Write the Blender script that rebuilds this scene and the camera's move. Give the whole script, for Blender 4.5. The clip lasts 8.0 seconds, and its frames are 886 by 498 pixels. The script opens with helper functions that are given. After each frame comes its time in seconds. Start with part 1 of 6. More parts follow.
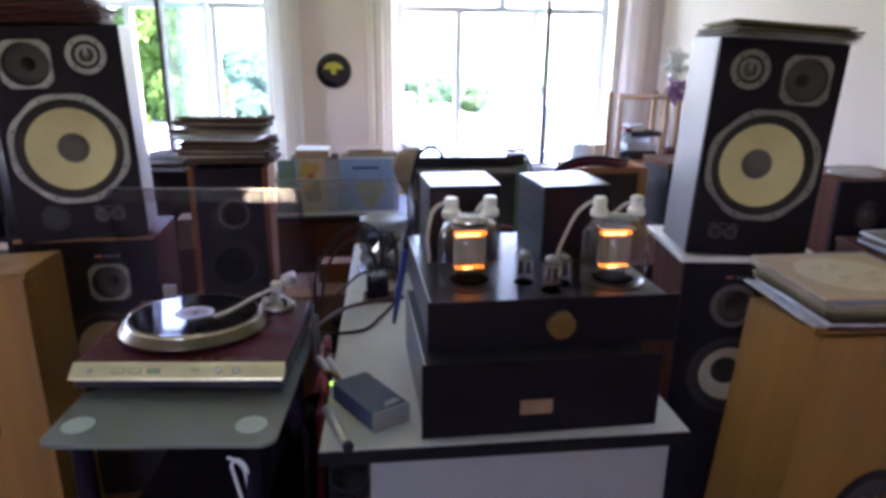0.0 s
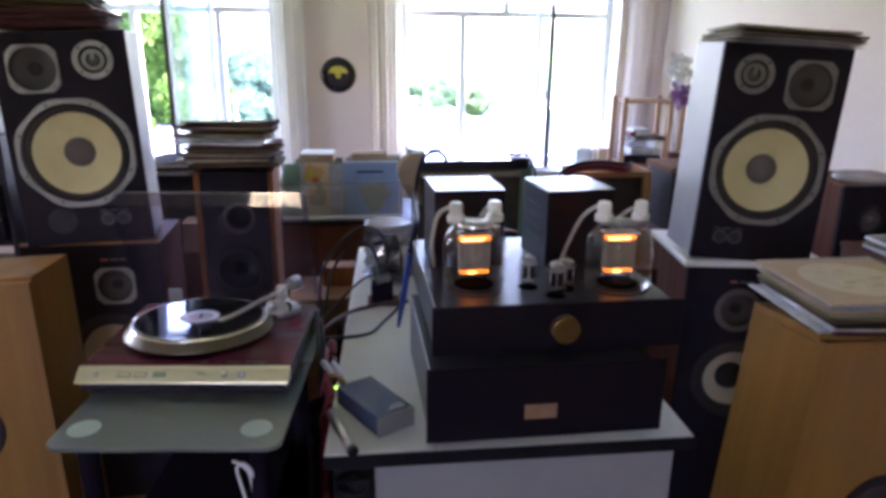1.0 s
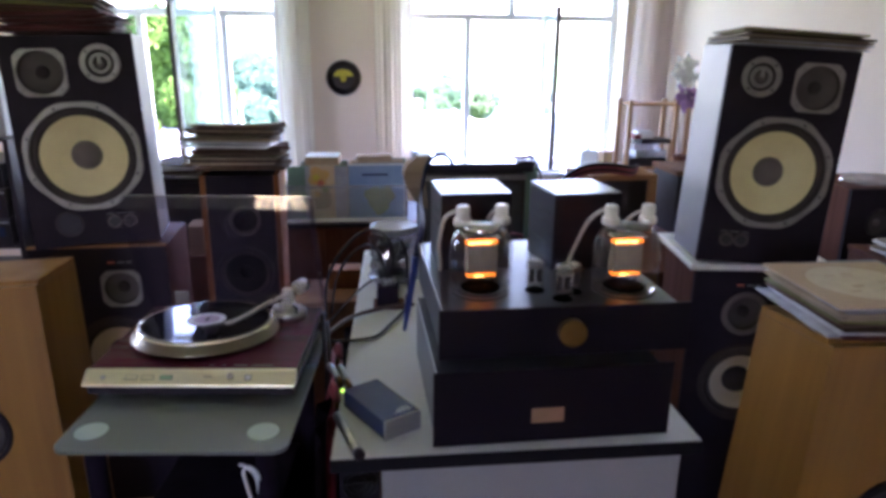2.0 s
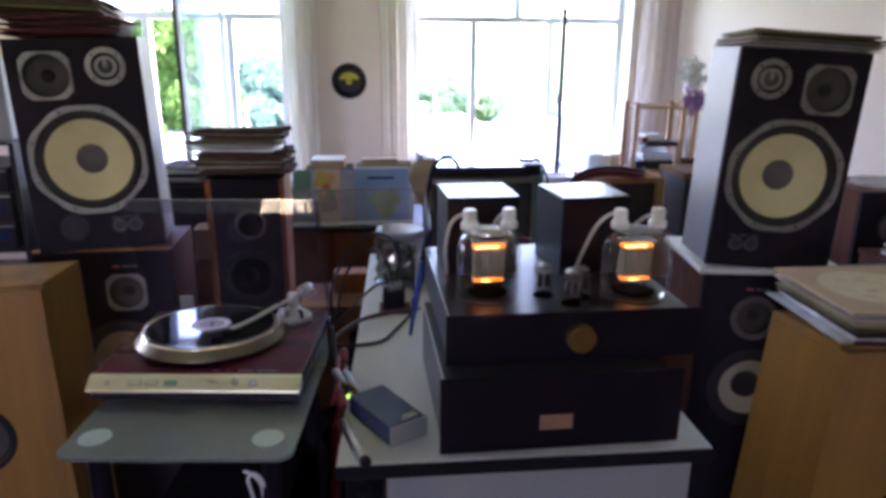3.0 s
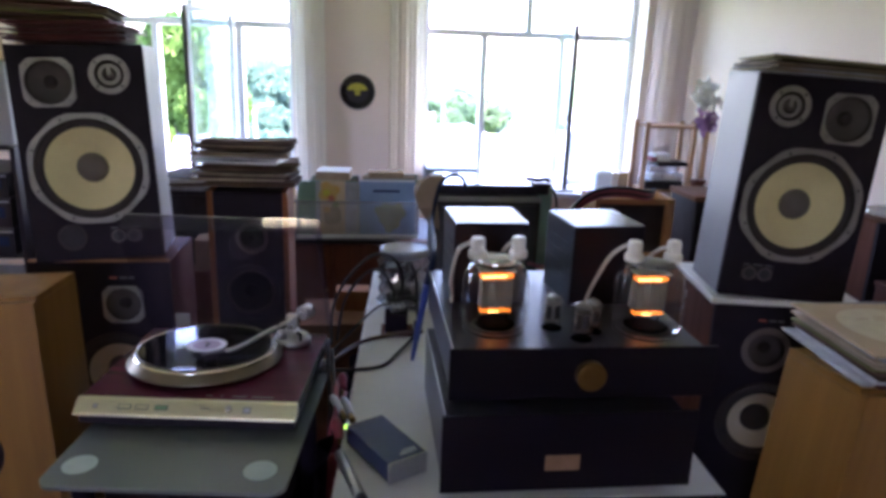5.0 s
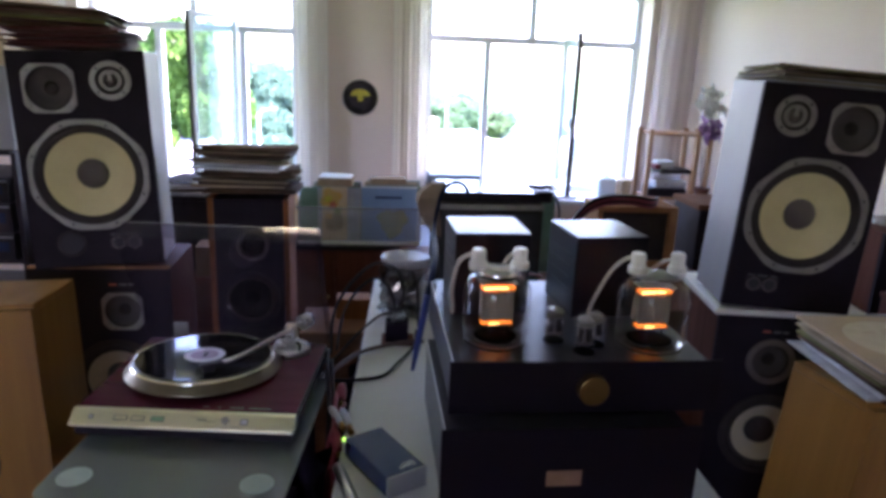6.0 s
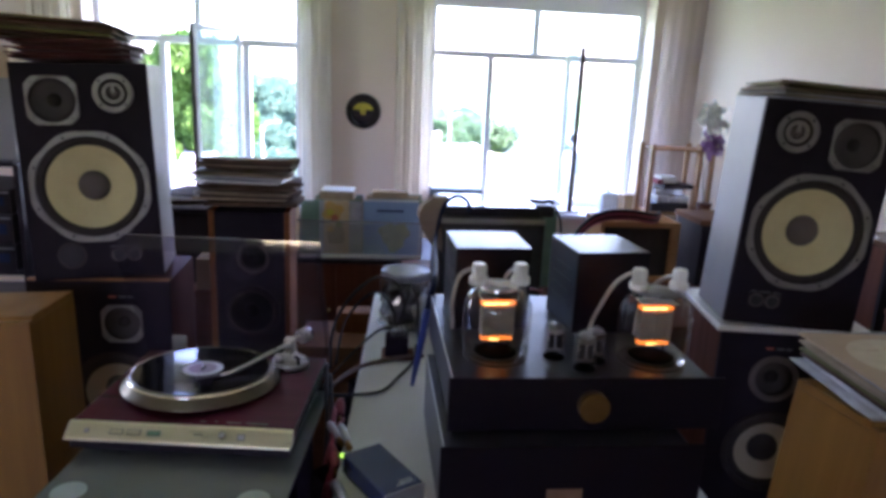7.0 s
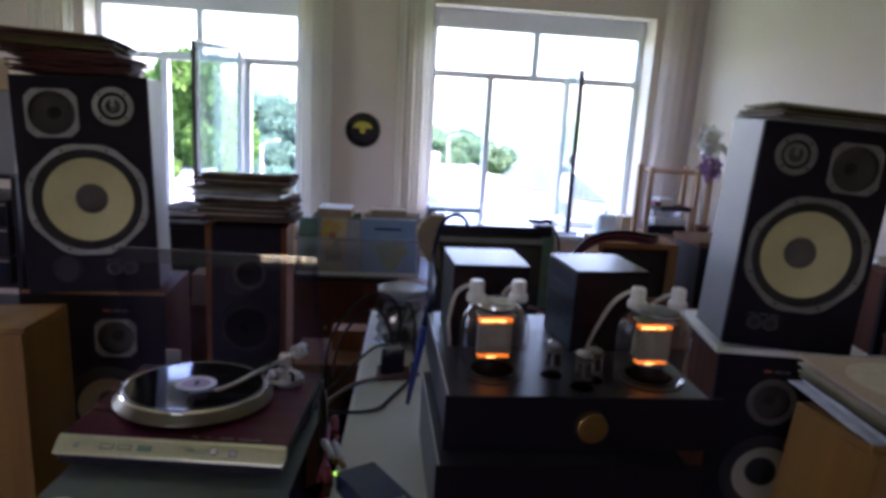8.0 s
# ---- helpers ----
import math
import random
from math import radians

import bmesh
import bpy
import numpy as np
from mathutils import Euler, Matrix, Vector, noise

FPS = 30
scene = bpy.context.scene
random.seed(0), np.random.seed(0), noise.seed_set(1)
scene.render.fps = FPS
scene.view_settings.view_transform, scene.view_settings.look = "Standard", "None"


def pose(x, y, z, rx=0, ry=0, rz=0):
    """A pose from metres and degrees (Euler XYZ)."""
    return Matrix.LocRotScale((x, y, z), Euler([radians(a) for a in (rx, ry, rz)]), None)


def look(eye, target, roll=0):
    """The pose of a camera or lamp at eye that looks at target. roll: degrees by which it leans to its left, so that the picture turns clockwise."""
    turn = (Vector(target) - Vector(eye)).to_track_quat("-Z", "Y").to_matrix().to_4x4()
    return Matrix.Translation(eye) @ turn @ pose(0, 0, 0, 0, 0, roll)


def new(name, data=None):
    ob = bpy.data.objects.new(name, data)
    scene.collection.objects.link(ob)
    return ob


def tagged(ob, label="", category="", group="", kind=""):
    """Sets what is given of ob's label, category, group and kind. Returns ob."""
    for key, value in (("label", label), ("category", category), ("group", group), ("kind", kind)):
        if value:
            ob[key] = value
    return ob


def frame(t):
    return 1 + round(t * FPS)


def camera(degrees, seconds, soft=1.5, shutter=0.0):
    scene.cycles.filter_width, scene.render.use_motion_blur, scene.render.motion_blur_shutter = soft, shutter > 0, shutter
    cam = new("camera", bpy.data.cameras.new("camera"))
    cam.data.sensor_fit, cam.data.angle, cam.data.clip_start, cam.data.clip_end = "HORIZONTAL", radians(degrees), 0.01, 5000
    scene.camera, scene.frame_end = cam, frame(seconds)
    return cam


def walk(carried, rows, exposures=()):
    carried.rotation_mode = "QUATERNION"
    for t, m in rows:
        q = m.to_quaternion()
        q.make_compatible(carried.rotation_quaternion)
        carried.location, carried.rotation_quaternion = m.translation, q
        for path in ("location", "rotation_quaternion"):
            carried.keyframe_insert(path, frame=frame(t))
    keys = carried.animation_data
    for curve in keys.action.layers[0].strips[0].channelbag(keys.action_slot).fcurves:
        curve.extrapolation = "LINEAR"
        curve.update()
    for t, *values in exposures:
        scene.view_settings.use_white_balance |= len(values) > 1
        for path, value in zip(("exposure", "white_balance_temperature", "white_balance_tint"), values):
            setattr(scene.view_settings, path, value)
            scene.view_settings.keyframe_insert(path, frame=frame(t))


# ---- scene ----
cam = camera(66.0, 8.0, soft=3.7)
PATH = [
    (0, (0.004, -0.361, 1.666), (0.276, 1.532, 1.081), 0.7),
    (0.5, (0.003, -0.362, 1.669), (0.27, 1.533, 1.088), 0.7),
    (1, (0.001, -0.364, 1.67), (0.263, 1.533, 1.094), 0.7),
    (1.5, (-0.002, -0.364, 1.671), (0.255, 1.535, 1.099), 0.7),
    (3, (-0.005, -0.345, 1.669), (0.23, 1.561, 1.108), 0.5),
    (3.5, (-0.004, -0.331, 1.667), (0.225, 1.577, 1.113), 0.6),
    (4, (-0.003, -0.319, 1.67), (0.225, 1.592, 1.125), 1.1),
    (4.5, (-0.004, -0.299, 1.681), (0.227, 1.613, 1.142), 1.8),
    (6, (0.003, -0.262, 1.696), (0.219, 1.657, 1.175), 2.3),
    (6.5, (0.006, -0.259, 1.699), (0.216, 1.664, 1.19), 2.3),
    (7, (0.008, -0.254, 1.696), (0.217, 1.676, 1.213), 2.6),
    (7.5, (0.009, -0.249, 1.691), (0.22, 1.689, 1.242), 3.0),
    (8, (0.008, -0.249, 1.686), (0.223, 1.693, 1.262), 3.4),
]
EXPOSURE = [(0, 5.33, 6090, 42), (1.5, 5.25, 6090, 42), (3.5, 5.12, 6040, 42), (4.5, 5.06, 6000, 42), (6.5, 4.78, 5960, 41), (7.5, 4.51, 5930, 41), (8, 4.2, 5930, 41)]
walk(cam, [(t, look(eye, target, roll)) for t, eye, target, roll in PATH], EXPOSURE)

# ---- world and light ----
world = bpy.data.worlds.new("sky")
scene.world = world
world.use_nodes = True
wn = world.node_tree.nodes
sky = wn.new("ShaderNodeTexSky")
sky.sky_type, sky.sun_disc = "NISHITA", False
sky.sun_elevation, sky.sun_rotation = radians(50), radians(90)
sky.air_density, sky.dust_density = 1.0, 2.5
world.node_tree.links.new(sky.outputs[0], wn["Background"].inputs[0])
wn["Background"].inputs[1].default_value = 0.15
sun = new("sun", bpy.data.lights.new("sun", "SUN"))
sun.data.energy, sun.data.angle, sun.data.color = 3.0, radians(0.5), (1.0, 0.95, 0.88)
sun.matrix_world = look((10, -0.3, 12), (0, 0, 0))


# ---- mesh tools ----
def finish(bm, mesh_name, material):
    me = bpy.data.meshes.new(mesh_name)
    bmesh.ops.recalc_face_normals(bm, faces=bm.faces)
    bm.to_mesh(me)
    bm.free()
    if material:
        me.materials.append(material)
    return me


def box(bm, x0, x1, y0, y1, z0, z1, bevel=0.0, seg=2):
    """A block between two corners, its edges rounded by bevel."""
    vs = [bm.verts.new((x, y, z)) for z in (z0, z1) for y in (y0, y1) for x in (x0, x1)]
    quads = ((0, 2, 3, 1), (4, 5, 7, 6), (0, 1, 5, 4), (2, 6, 7, 3), (0, 4, 6, 2), (1, 3, 7, 5))
    fs = [bm.faces.new([vs[i] for i in q]) for q in quads]
    if bevel:
        edges = list({e for f in fs for e in f.edges})
        bmesh.ops.bevel(bm, geom=edges, offset=bevel, segments=seg, profile=0.5, affect="EDGES")
    return bm


def blk(*a, **k):
    return box(bmesh.new(), *a, **k)


def lathe(bm, profile, seg=40, m=None, shape=None, caps=True):
    """Turns a profile of (radius, height) round the z axis; shape(angle) scales the radius."""
    loops = []
    m = m or Matrix()
    for r, z in profile:
        ring = []
        for i in range(seg):
            a = 2 * math.pi * i / seg
            k = shape(a) if shape else 1.0
            ring.append(bm.verts.new(m @ Vector((r * k * math.cos(a), r * k * math.sin(a), z))))
        loops.append(ring)
    for n, (a, b) in enumerate(zip(loops, loops[1:])):
        rounded = abs(profile[n + 1][1] - profile[n][1]) > 0.06 * abs(profile[n + 1][0] - profile[n][0])
        for i in range(seg):
            j = (i + 1) % seg
            bm.faces.new((a[i], a[j], b[j], b[i])).smooth = rounded
    for ring, flip in ((loops[0], True), (loops[-1], False)) if caps else ():
        if profile[0 if flip else -1][0] > 1e-4:
            bm.faces.new(ring[::-1] if flip else ring)
    return bm


def turned(profile, seg=40, m=None, shape=None, caps=True):
    return lathe(bmesh.new(), profile, seg, m, shape, caps)


def spline(pts, n=8):
    """A smooth line through points."""
    p = [Vector(q) for q in pts]
    p = [2 * p[0] - p[1]] + p + [2 * p[-1] - p[-2]]
    out = []
    for a, b, c, d in zip(p, p[1:], p[2:], p[3:]):
        for i in range(n):
            t = i / n
            out.append(0.5 * (2 * b + (c - a) * t + (2 * a - 5 * b + 4 * c - d) * t * t + (3 * b - a - 3 * c + d) * t**3))
    return out + [p[-2]]


def tube(bm, pts, r, seg=8, n=8, taper=None):
    """A round cable along a smooth line."""
    line = spline(pts, n) if n > 1 else [Vector(q) for q in pts]
    up = Vector((0.13, 0.31, 0.94))
    loops = []
    for i, p in enumerate(line):
        way = (line[min(i + 1, len(line) - 1)] - line[max(i - 1, 0)]).normalized()
        side = way.cross(up).normalized()
        top = side.cross(way).normalized()
        k = r * (taper(i / (len(line) - 1)) if taper else 1.0)
        loops.append([bm.verts.new(p + k * (math.cos(a) * side + math.sin(a) * top)) for a in (2 * math.pi * j / seg for j in range(seg))])
    for a, b in zip(loops, loops[1:]):
        for i in range(seg):
            j = (i + 1) % seg
            bm.faces.new((a[i], a[j], b[j], b[i])).smooth = True
    bm.faces.new(loops[0][::-1])
    bm.faces.new(loops[-1])
    return bm


def wire(*a, **k):
    return tube(bmesh.new(), *a, **k)


def ring_plate(bm, shape, R, r_in, y0, y1, seg=64, cx=0.0, cz=0.0):
    """A flat frame facing -y with a round hole; shape(angle) gives the outline."""
    loops = []
    for k, (rad, y, s) in enumerate(((R, y1, 1), (R, y0 + 0.002, 1), (R - 0.003, y0, 1), (r_in + 0.002, y0, 0), (r_in, y0 + 0.004, 0), (r_in, y1, 0))):
        row = []
        for i in range(seg):
            a = 2 * math.pi * i / seg
            q = rad * (shape(a) if s else 1.0)
            row.append(bm.verts.new((cx + q * math.cos(a), y, cz + q * math.sin(a))))
        loops.append(row)
    for a, b in zip(loops, loops[1:] + loops[:1]):
        for i in range(seg):
            j = (i + 1) % seg
            bm.faces.new((a[i], a[j], b[j], b[i]))
    return bm


def holed(x0, x1, z0, z1, holes, y0, y1):
    """An upright board from y0 to y1 with round holes (x, z, radius)."""
    bm = bmesh.new()
    rims = [[(x0, z0), (x1, z0), (x1, z1), (x0, z1)]]
    rims += [[(x + r * math.cos(2 * math.pi * i / 40), z + r * math.sin(2 * math.pi * i / 40)) for i in range(40)] for x, z, r in holes]
    edges = []
    for rim in rims:
        vs = [bm.verts.new((x, y0, z)) for x, z in rim]
        edges += [bm.edges.new((a, b)) for a, b in zip(vs, vs[1:] + vs[:1])]
    faces = [g for g in bmesh.ops.triangle_fill(bm, edges=edges, use_beauty=True)["geom"] if isinstance(g, bmesh.types.BMFace)]
    moved = bmesh.ops.extrude_face_region(bm, geom=faces)["geom"]
    bmesh.ops.translate(bm, verts=[g for g in moved if isinstance(g, bmesh.types.BMVert)], vec=(0, y1 - y0, 0))
    return bm


FRONT = pose(0, 0, 0, 90, 0, 0)  # turns +z of a lathe to -y


def part(name, bm, material, parent, label="", m=None):
    """One mesh object under a thing or a part."""
    ob = new(name, bm if isinstance(bm, bpy.types.Mesh) else finish(bm, name, material))
    ob.parent = parent
    if m is not None:
        ob.matrix_local = m
    if label:
        ob["label"] = label
    return ob


def thing(name, m, label, category, group="", kind=""):
    """An Empty at the base of a thing."""
    ob = new(name)
    ob.empty_display_size = 0.05
    ob.matrix_world = m
    return tagged(ob, label, category, group, kind)


def solid(name, bm, material, label, category, m=None, group="", kind=""):
    ob = new(name, bm if isinstance(bm, bpy.types.Mesh) else finish(bm, name, material))
    if m is not None:
        ob.matrix_world = m
    return tagged(ob, label, category, group, kind)


def T(x, y, z, yaw=0, rx=0, ry=0):
    return pose(x, y, z, rx, ry, yaw)


def bars(bm, x, y, z, widths, h, gap):
    """Plain bars in place of small writing, on a face that looks to -y."""
    for w in widths:
        box(bm, x, x + w, y - 0.0008, y, z, z + h)
        x += w + gap
    return bm


# ---- materials ----
def node(nt, kind, **inputs):
    n = nt.nodes.new("ShaderNode" + kind)
    for k, v in inputs.items():
        n.inputs[k.replace("_", " ")].default_value = v
    return n


def mat(name, a, b=None, scale=6.0, rough=0.5, metal=0.0, bump=0.0, fine=120.0, stretch=(1, 1, 1), rand=0.0, coat=0.0, rvar=0.12, detail=5.0, spec=0.5):
    """A surface with variation at two scales: a to b by broad noise, roughness and relief by fine noise."""
    m = bpy.data.materials.new(name)
    m.use_nodes = True
    nt = m.node_tree
    p = nt.nodes["Principled BSDF"]
    b = b or tuple(0.8 * c for c in a)
    tc = nt.nodes.new("ShaderNodeTexCoord")
    mp = nt.nodes.new("ShaderNodeMapping")
    mp.inputs["Scale"].default_value = stretch
    nt.links.new(tc.outputs["Object"], mp.inputs["Vector"])
    broad = node(nt, "TexNoise", Scale=scale, Detail=detail, Roughness=0.6)
    small = node(nt, "TexNoise", Scale=fine, Detail=3.0)
    for t in (broad, small):
        nt.links.new(mp.outputs[0], t.inputs["Vector"])
    ramp = nt.nodes.new("ShaderNodeValToRGB")
    ramp.color_ramp.elements[0].position, ramp.color_ramp.elements[1].position = 0.32, 0.68
    ramp.color_ramp.elements[0].color, ramp.color_ramp.elements[1].color = (*a, 1), (*b, 1)
    nt.links.new(broad.outputs["Fac"], ramp.inputs[0])
    out = ramp.outputs[0]
    if rand:
        info = nt.nodes.new("ShaderNodeObjectInfo")
        hsv = nt.nodes.new("ShaderNodeHueSaturation")
        rg = node(nt, "MapRange")
        rg.inputs["To Min"].default_value, rg.inputs["To Max"].default_value = 1 - rand, 1 + rand
        nt.links.new(info.outputs["Random"], rg.inputs["Value"])
        nt.links.new(rg.outputs[0], hsv.inputs["Value"])
        nt.links.new(out, hsv.inputs["Color"])
        out = hsv.outputs[0]
    nt.links.new(out, p.inputs["Base Color"])
    rr = node(nt, "MapRange")
    rr.inputs["To Min"].default_value, rr.inputs["To Max"].default_value = max(rough - rvar, 0.02), min(rough + rvar, 1)
    nt.links.new(broad.outputs["Fac"], rr.inputs["Value"])
    nt.links.new(rr.outputs[0], p.inputs["Roughness"])
    p.inputs["Metallic"].default_value = metal
    p.inputs["Coat Weight"].default_value = coat
    p.inputs["Specular IOR Level"].default_value = spec
    if bump:
        bp = node(nt, "Bump", Strength=bump, Distance=0.002)
        nt.links.new(small.outputs["Fac"], bp.inputs["Height"])
        nt.links.new(bp.outputs[0], p.inputs["Normal"])
    return m


def clear(name, tint=(0.97, 0.98, 0.98), gloss=0.06, rough=0.03, fresnel=True, haze=0.0, haze_color=(0.6, 0.65, 0.62), edge=0.75):
    """Thin clear glass or plastic: lets light straight through and adds gloss; haze frosts it."""
    m = bpy.data.materials.new(name)
    m.use_nodes = True
    nt = m.node_tree
    nt.nodes.remove(nt.nodes["Principled BSDF"])
    tr = node(nt, "BsdfTransparent", Color=(*tint, 1))
    gl = node(nt, "BsdfGlossy", Color=(1, 1, 1, 1), Roughness=rough)
    body = tr.outputs[0]
    if haze:
        df = node(nt, "BsdfDiffuse", Color=(*haze_color, 1))
        hz = node(nt, "MixShader", Fac=haze)
        nt.links.new(body, hz.inputs[1])
        nt.links.new(df.outputs[0], hz.inputs[2])
        body = hz.outputs[0]
    mx = node(nt, "MixShader", Fac=gloss)
    if fresnel:
        lw = node(nt, "LayerWeight", Blend=0.5)
        pw = nt.nodes.new("ShaderNodeMath")
        pw.operation = "POWER"
        pw.inputs[1].default_value = 3.5
        nt.links.new(lw.outputs["Facing"], pw.inputs[0])
        rg = node(nt, "MapRange")
        rg.inputs["To Min"].default_value, rg.inputs["To Max"].default_value = gloss, edge
        nt.links.new(pw.outputs[0], rg.inputs["Value"])
        nt.links.new(rg.outputs[0], mx.inputs[0])
    nt.links.new(body, mx.inputs[1])
    nt.links.new(gl.outputs[0], mx.inputs[2])
    nt.links.new(mx.outputs[0], nt.nodes["Material Output"].inputs[0])
    return m


def wood(name, a, b, rough=0.4, scale=3.0, stretch=(9, 9, 0.7), coat=0.1, rand=0.0, bump=0.15):
    return mat(name, a, b, scale=scale, rough=rough, stretch=stretch, fine=60, bump=bump, coat=coat, rand=rand, detail=8)


def glow(name, color, strength):
    m = bpy.data.materials.new(name)
    m.use_nodes = True
    p = m.node_tree.nodes["Principled BSDF"]
    p.inputs["Base Color"].default_value = (*color, 1)
    p.inputs["Emission Color"].default_value = (*color, 1)
    p.inputs["Emission Strength"].default_value = strength
    return m


M_WALL = mat("wall_paint", (0.765, 0.635, 0.545), (0.725, 0.595, 0.51), 1.2, 0.75, bump=0.08, fine=90)
M_CEIL = mat("ceiling_paint", (0.8, 0.79, 0.77), (0.75, 0.74, 0.72), 1.0, 0.8)
M_FRAME = mat("white_gloss_paint", (0.78, 0.8, 0.82), (0.7, 0.72, 0.74), 4, 0.35, bump=0.05)
M_FLOOR = wood("floor_wood", (0.16, 0.07, 0.03), (0.24, 0.11, 0.05), 0.35, stretch=(8, 0.8, 8))
def see_through_cloth(m, amount, color):
    """Lets daylight through a thin cloth."""
    nt = m.node_tree
    p = nt.nodes["Principled BSDF"]
    tl = node(nt, "BsdfTranslucent", Color=(*color, 1))
    mx = node(nt, "MixShader", Fac=amount)
    nt.links.new(p.outputs[0], mx.inputs[1])
    nt.links.new(tl.outputs[0], mx.inputs[2])
    nt.links.new(mx.outputs[0], nt.nodes["Material Output"].inputs[0])
    return m


M_CURTAIN = see_through_cloth(mat("curtain_cloth", (0.82, 0.78, 0.70), (0.77, 0.73, 0.65), 3, 0.9, bump=0.2, fine=300), 0.5, (0.85, 0.8, 0.72))
M_AMP = mat("black_satin_paint", (0.0066, 0.0042, 0.0082), (0.0072, 0.0046, 0.0088), 9, 0.34, bump=0.02, fine=500, spec=0.3, rvar=0.02)
# The amplifier black, lightened for window light on chassis tops and sides.
M_AMP_LIT = mat("lit_black_paint", (0.022, 0.021, 0.027), (0.028, 0.026, 0.033), 9, 0.32, bump=0.06, fine=600, spec=0.5, rvar=0.04)
M_COVER = mat("glossy_black_enamel", (0.010, 0.0095, 0.014), (0.013, 0.012, 0.017), 9, 0.26, bump=0.02, fine=400, spec=0.5, rvar=0.06)
M_BAFFLE = mat("baffle_black", (0.0205, 0.015, 0.0215), (0.0265, 0.0195, 0.0275), 8, 0.6, bump=0.1, fine=250, spec=0.09)
M_SIDE = mat("grey_vinyl", (0.27, 0.272, 0.30), (0.235, 0.237, 0.262), 5, 0.42, spec=1.0, rvar=0.03, bump=0.04, fine=160)
M_RUBBER = mat("rubber_surround", (0.034, 0.026, 0.025), (0.048, 0.037, 0.034), 20, 0.7, spec=0.3)
M_RING = mat("cast_grey_metal", (0.29, 0.275, 0.25), (0.22, 0.21, 0.195), 14, 0.45, 0.35, bump=0.1, fine=200)
M_CONE = mat("cream_paper_cone", (0.76, 0.67, 0.36), (0.66, 0.57, 0.29), 7, 0.8, bump=0.2, fine=180)
M_CONE_B = mat("ivory_paper_cone", (0.6, 0.52, 0.37), (0.5, 0.43, 0.3), 7, 0.8, bump=0.2, fine=180)
M_CAP = mat("grey_dust_cap", (0.145, 0.118, 0.106), (0.115, 0.093, 0.084), 14, 0.75, bump=0.2, fine=240)
M_CONE_D = mat("dark_cone", (0.07, 0.055, 0.052), (0.05, 0.04, 0.038), 14, 0.6, bump=0.15, fine=200)
M_SCREW = mat("dark_screw", (0.04, 0.04, 0.04), None, 30, 0.4, 0.8)
M_PRINT = mat("grey_print", (0.13, 0.13, 0.13), None, 30, 0.5)
M_RED = mat("red_mark", (0.5, 0.12, 0.07), None, 30, 0.5)
M_OAK = wood("oak_veneer", (0.345, 0.167, 0.033), (0.235, 0.105, 0.019), 0.34, scale=2.0, stretch=(6, 6, 0.35))
M_BROWN = mat("dark_walnut", (0.13, 0.042, 0.024), (0.085, 0.027, 0.015), 3.0, 0.6, stretch=(9, 9, 0.7), fine=60, bump=0.15, detail=8, spec=0.1)
M_CHERRY = mat("reddish_wood", (0.27, 0.1, 0.036), (0.2, 0.072, 0.026), 3.0, 0.6, stretch=(9, 9, 0.7), fine=60, bump=0.15, detail=8, spec=0.1)
M_MAHOG = mat("mahogany_gloss", (0.105, 0.019, 0.035), (0.08, 0.014, 0.026), 4.0, 0.2, stretch=(1, 12, 12), fine=90, bump=0.03, spec=0.4, detail=9)
M_PINE = wood("pine", (0.42, 0.22, 0.11), (0.34, 0.17, 0.08), 0.5)
M_TABLE = mat("grey_white_laminate", (0.58, 0.585, 0.56), (0.53, 0.535, 0.51), 5, 0.38, bump=0.03, fine=300)
M_EDGE_SHADE = mat("shaded_edge_wood", (0.065, 0.055, 0.05), (0.03, 0.026, 0.025), 12, 0.8, spec=0.15, bump=0.3, fine=60)
M_EDGE = mat("dark_edging", (0.011, 0.009, 0.011), None, 20, 0.6, spec=0.12)
M_PANEL = mat("white_board", (0.29, 0.278, 0.262), (0.25, 0.24, 0.228), 4, 0.5)
M_SILVER = mat("brushed_champagne_silver", (0.82, 0.765, 0.53), (0.75, 0.69, 0.47), 12, 0.3, 0.8, stretch=(1, 30, 30))
M_LIPM = mat("polished_lip_metal", (0.9, 0.84, 0.66), (0.84, 0.78, 0.6), 20, 0.07, 1.0, rvar=0.03)
M_PLATTER = mat("turned_aluminium", (0.245, 0.21, 0.15), (0.19, 0.163, 0.117), 16, 0.36, 1.0, rvar=0.05)
M_CHROME = mat("chrome", (0.8, 0.79, 0.77), (0.72, 0.71, 0.7), 20, 0.12, 1.0)
M_BRASS = mat("brass", (0.34, 0.215, 0.075), (0.25, 0.155, 0.05), 30, 0.36, 1.0, rvar=0.1)
M_PLATE = mat("copper_plate", (0.5, 0.31, 0.19), (0.42, 0.26, 0.15), 25, 0.45, 0.7)
M_VINYL = mat("record_vinyl", (0.007, 0.007, 0.008), (0.010, 0.010, 0.012), 30, 0.045, spec=0.8, rvar=0.01)
M_LABEL = mat("pale_label", (0.72, 0.70, 0.74), (0.62, 0.6, 0.66), 50, 0.5)
M_LILAC = mat("lilac_label", (0.42, 0.30, 0.40), (0.35, 0.25, 0.34), 50, 0.5)
M_YELLOW = mat("yellow_label", (0.55, 0.46, 0.03), (0.42, 0.36, 0.03), 40, 0.5)
M_DARK = mat("dark_plastic", (0.02, 0.014, 0.0195), None, 15, 0.4, spec=0.25)
M_NAVY = mat("navy_plastic", (0.022, 0.033, 0.085), (0.019, 0.029, 0.076), 15, 0.24, spec=0.4, rvar=0.03)
M_ALU = mat("satin_aluminium", (0.55, 0.55, 0.56), None, 40, 0.3, 0.9)
M_CERAMIC = mat("white_ceramic", (0.8, 0.77, 0.7), (0.74, 0.71, 0.64), 25, 0.3)
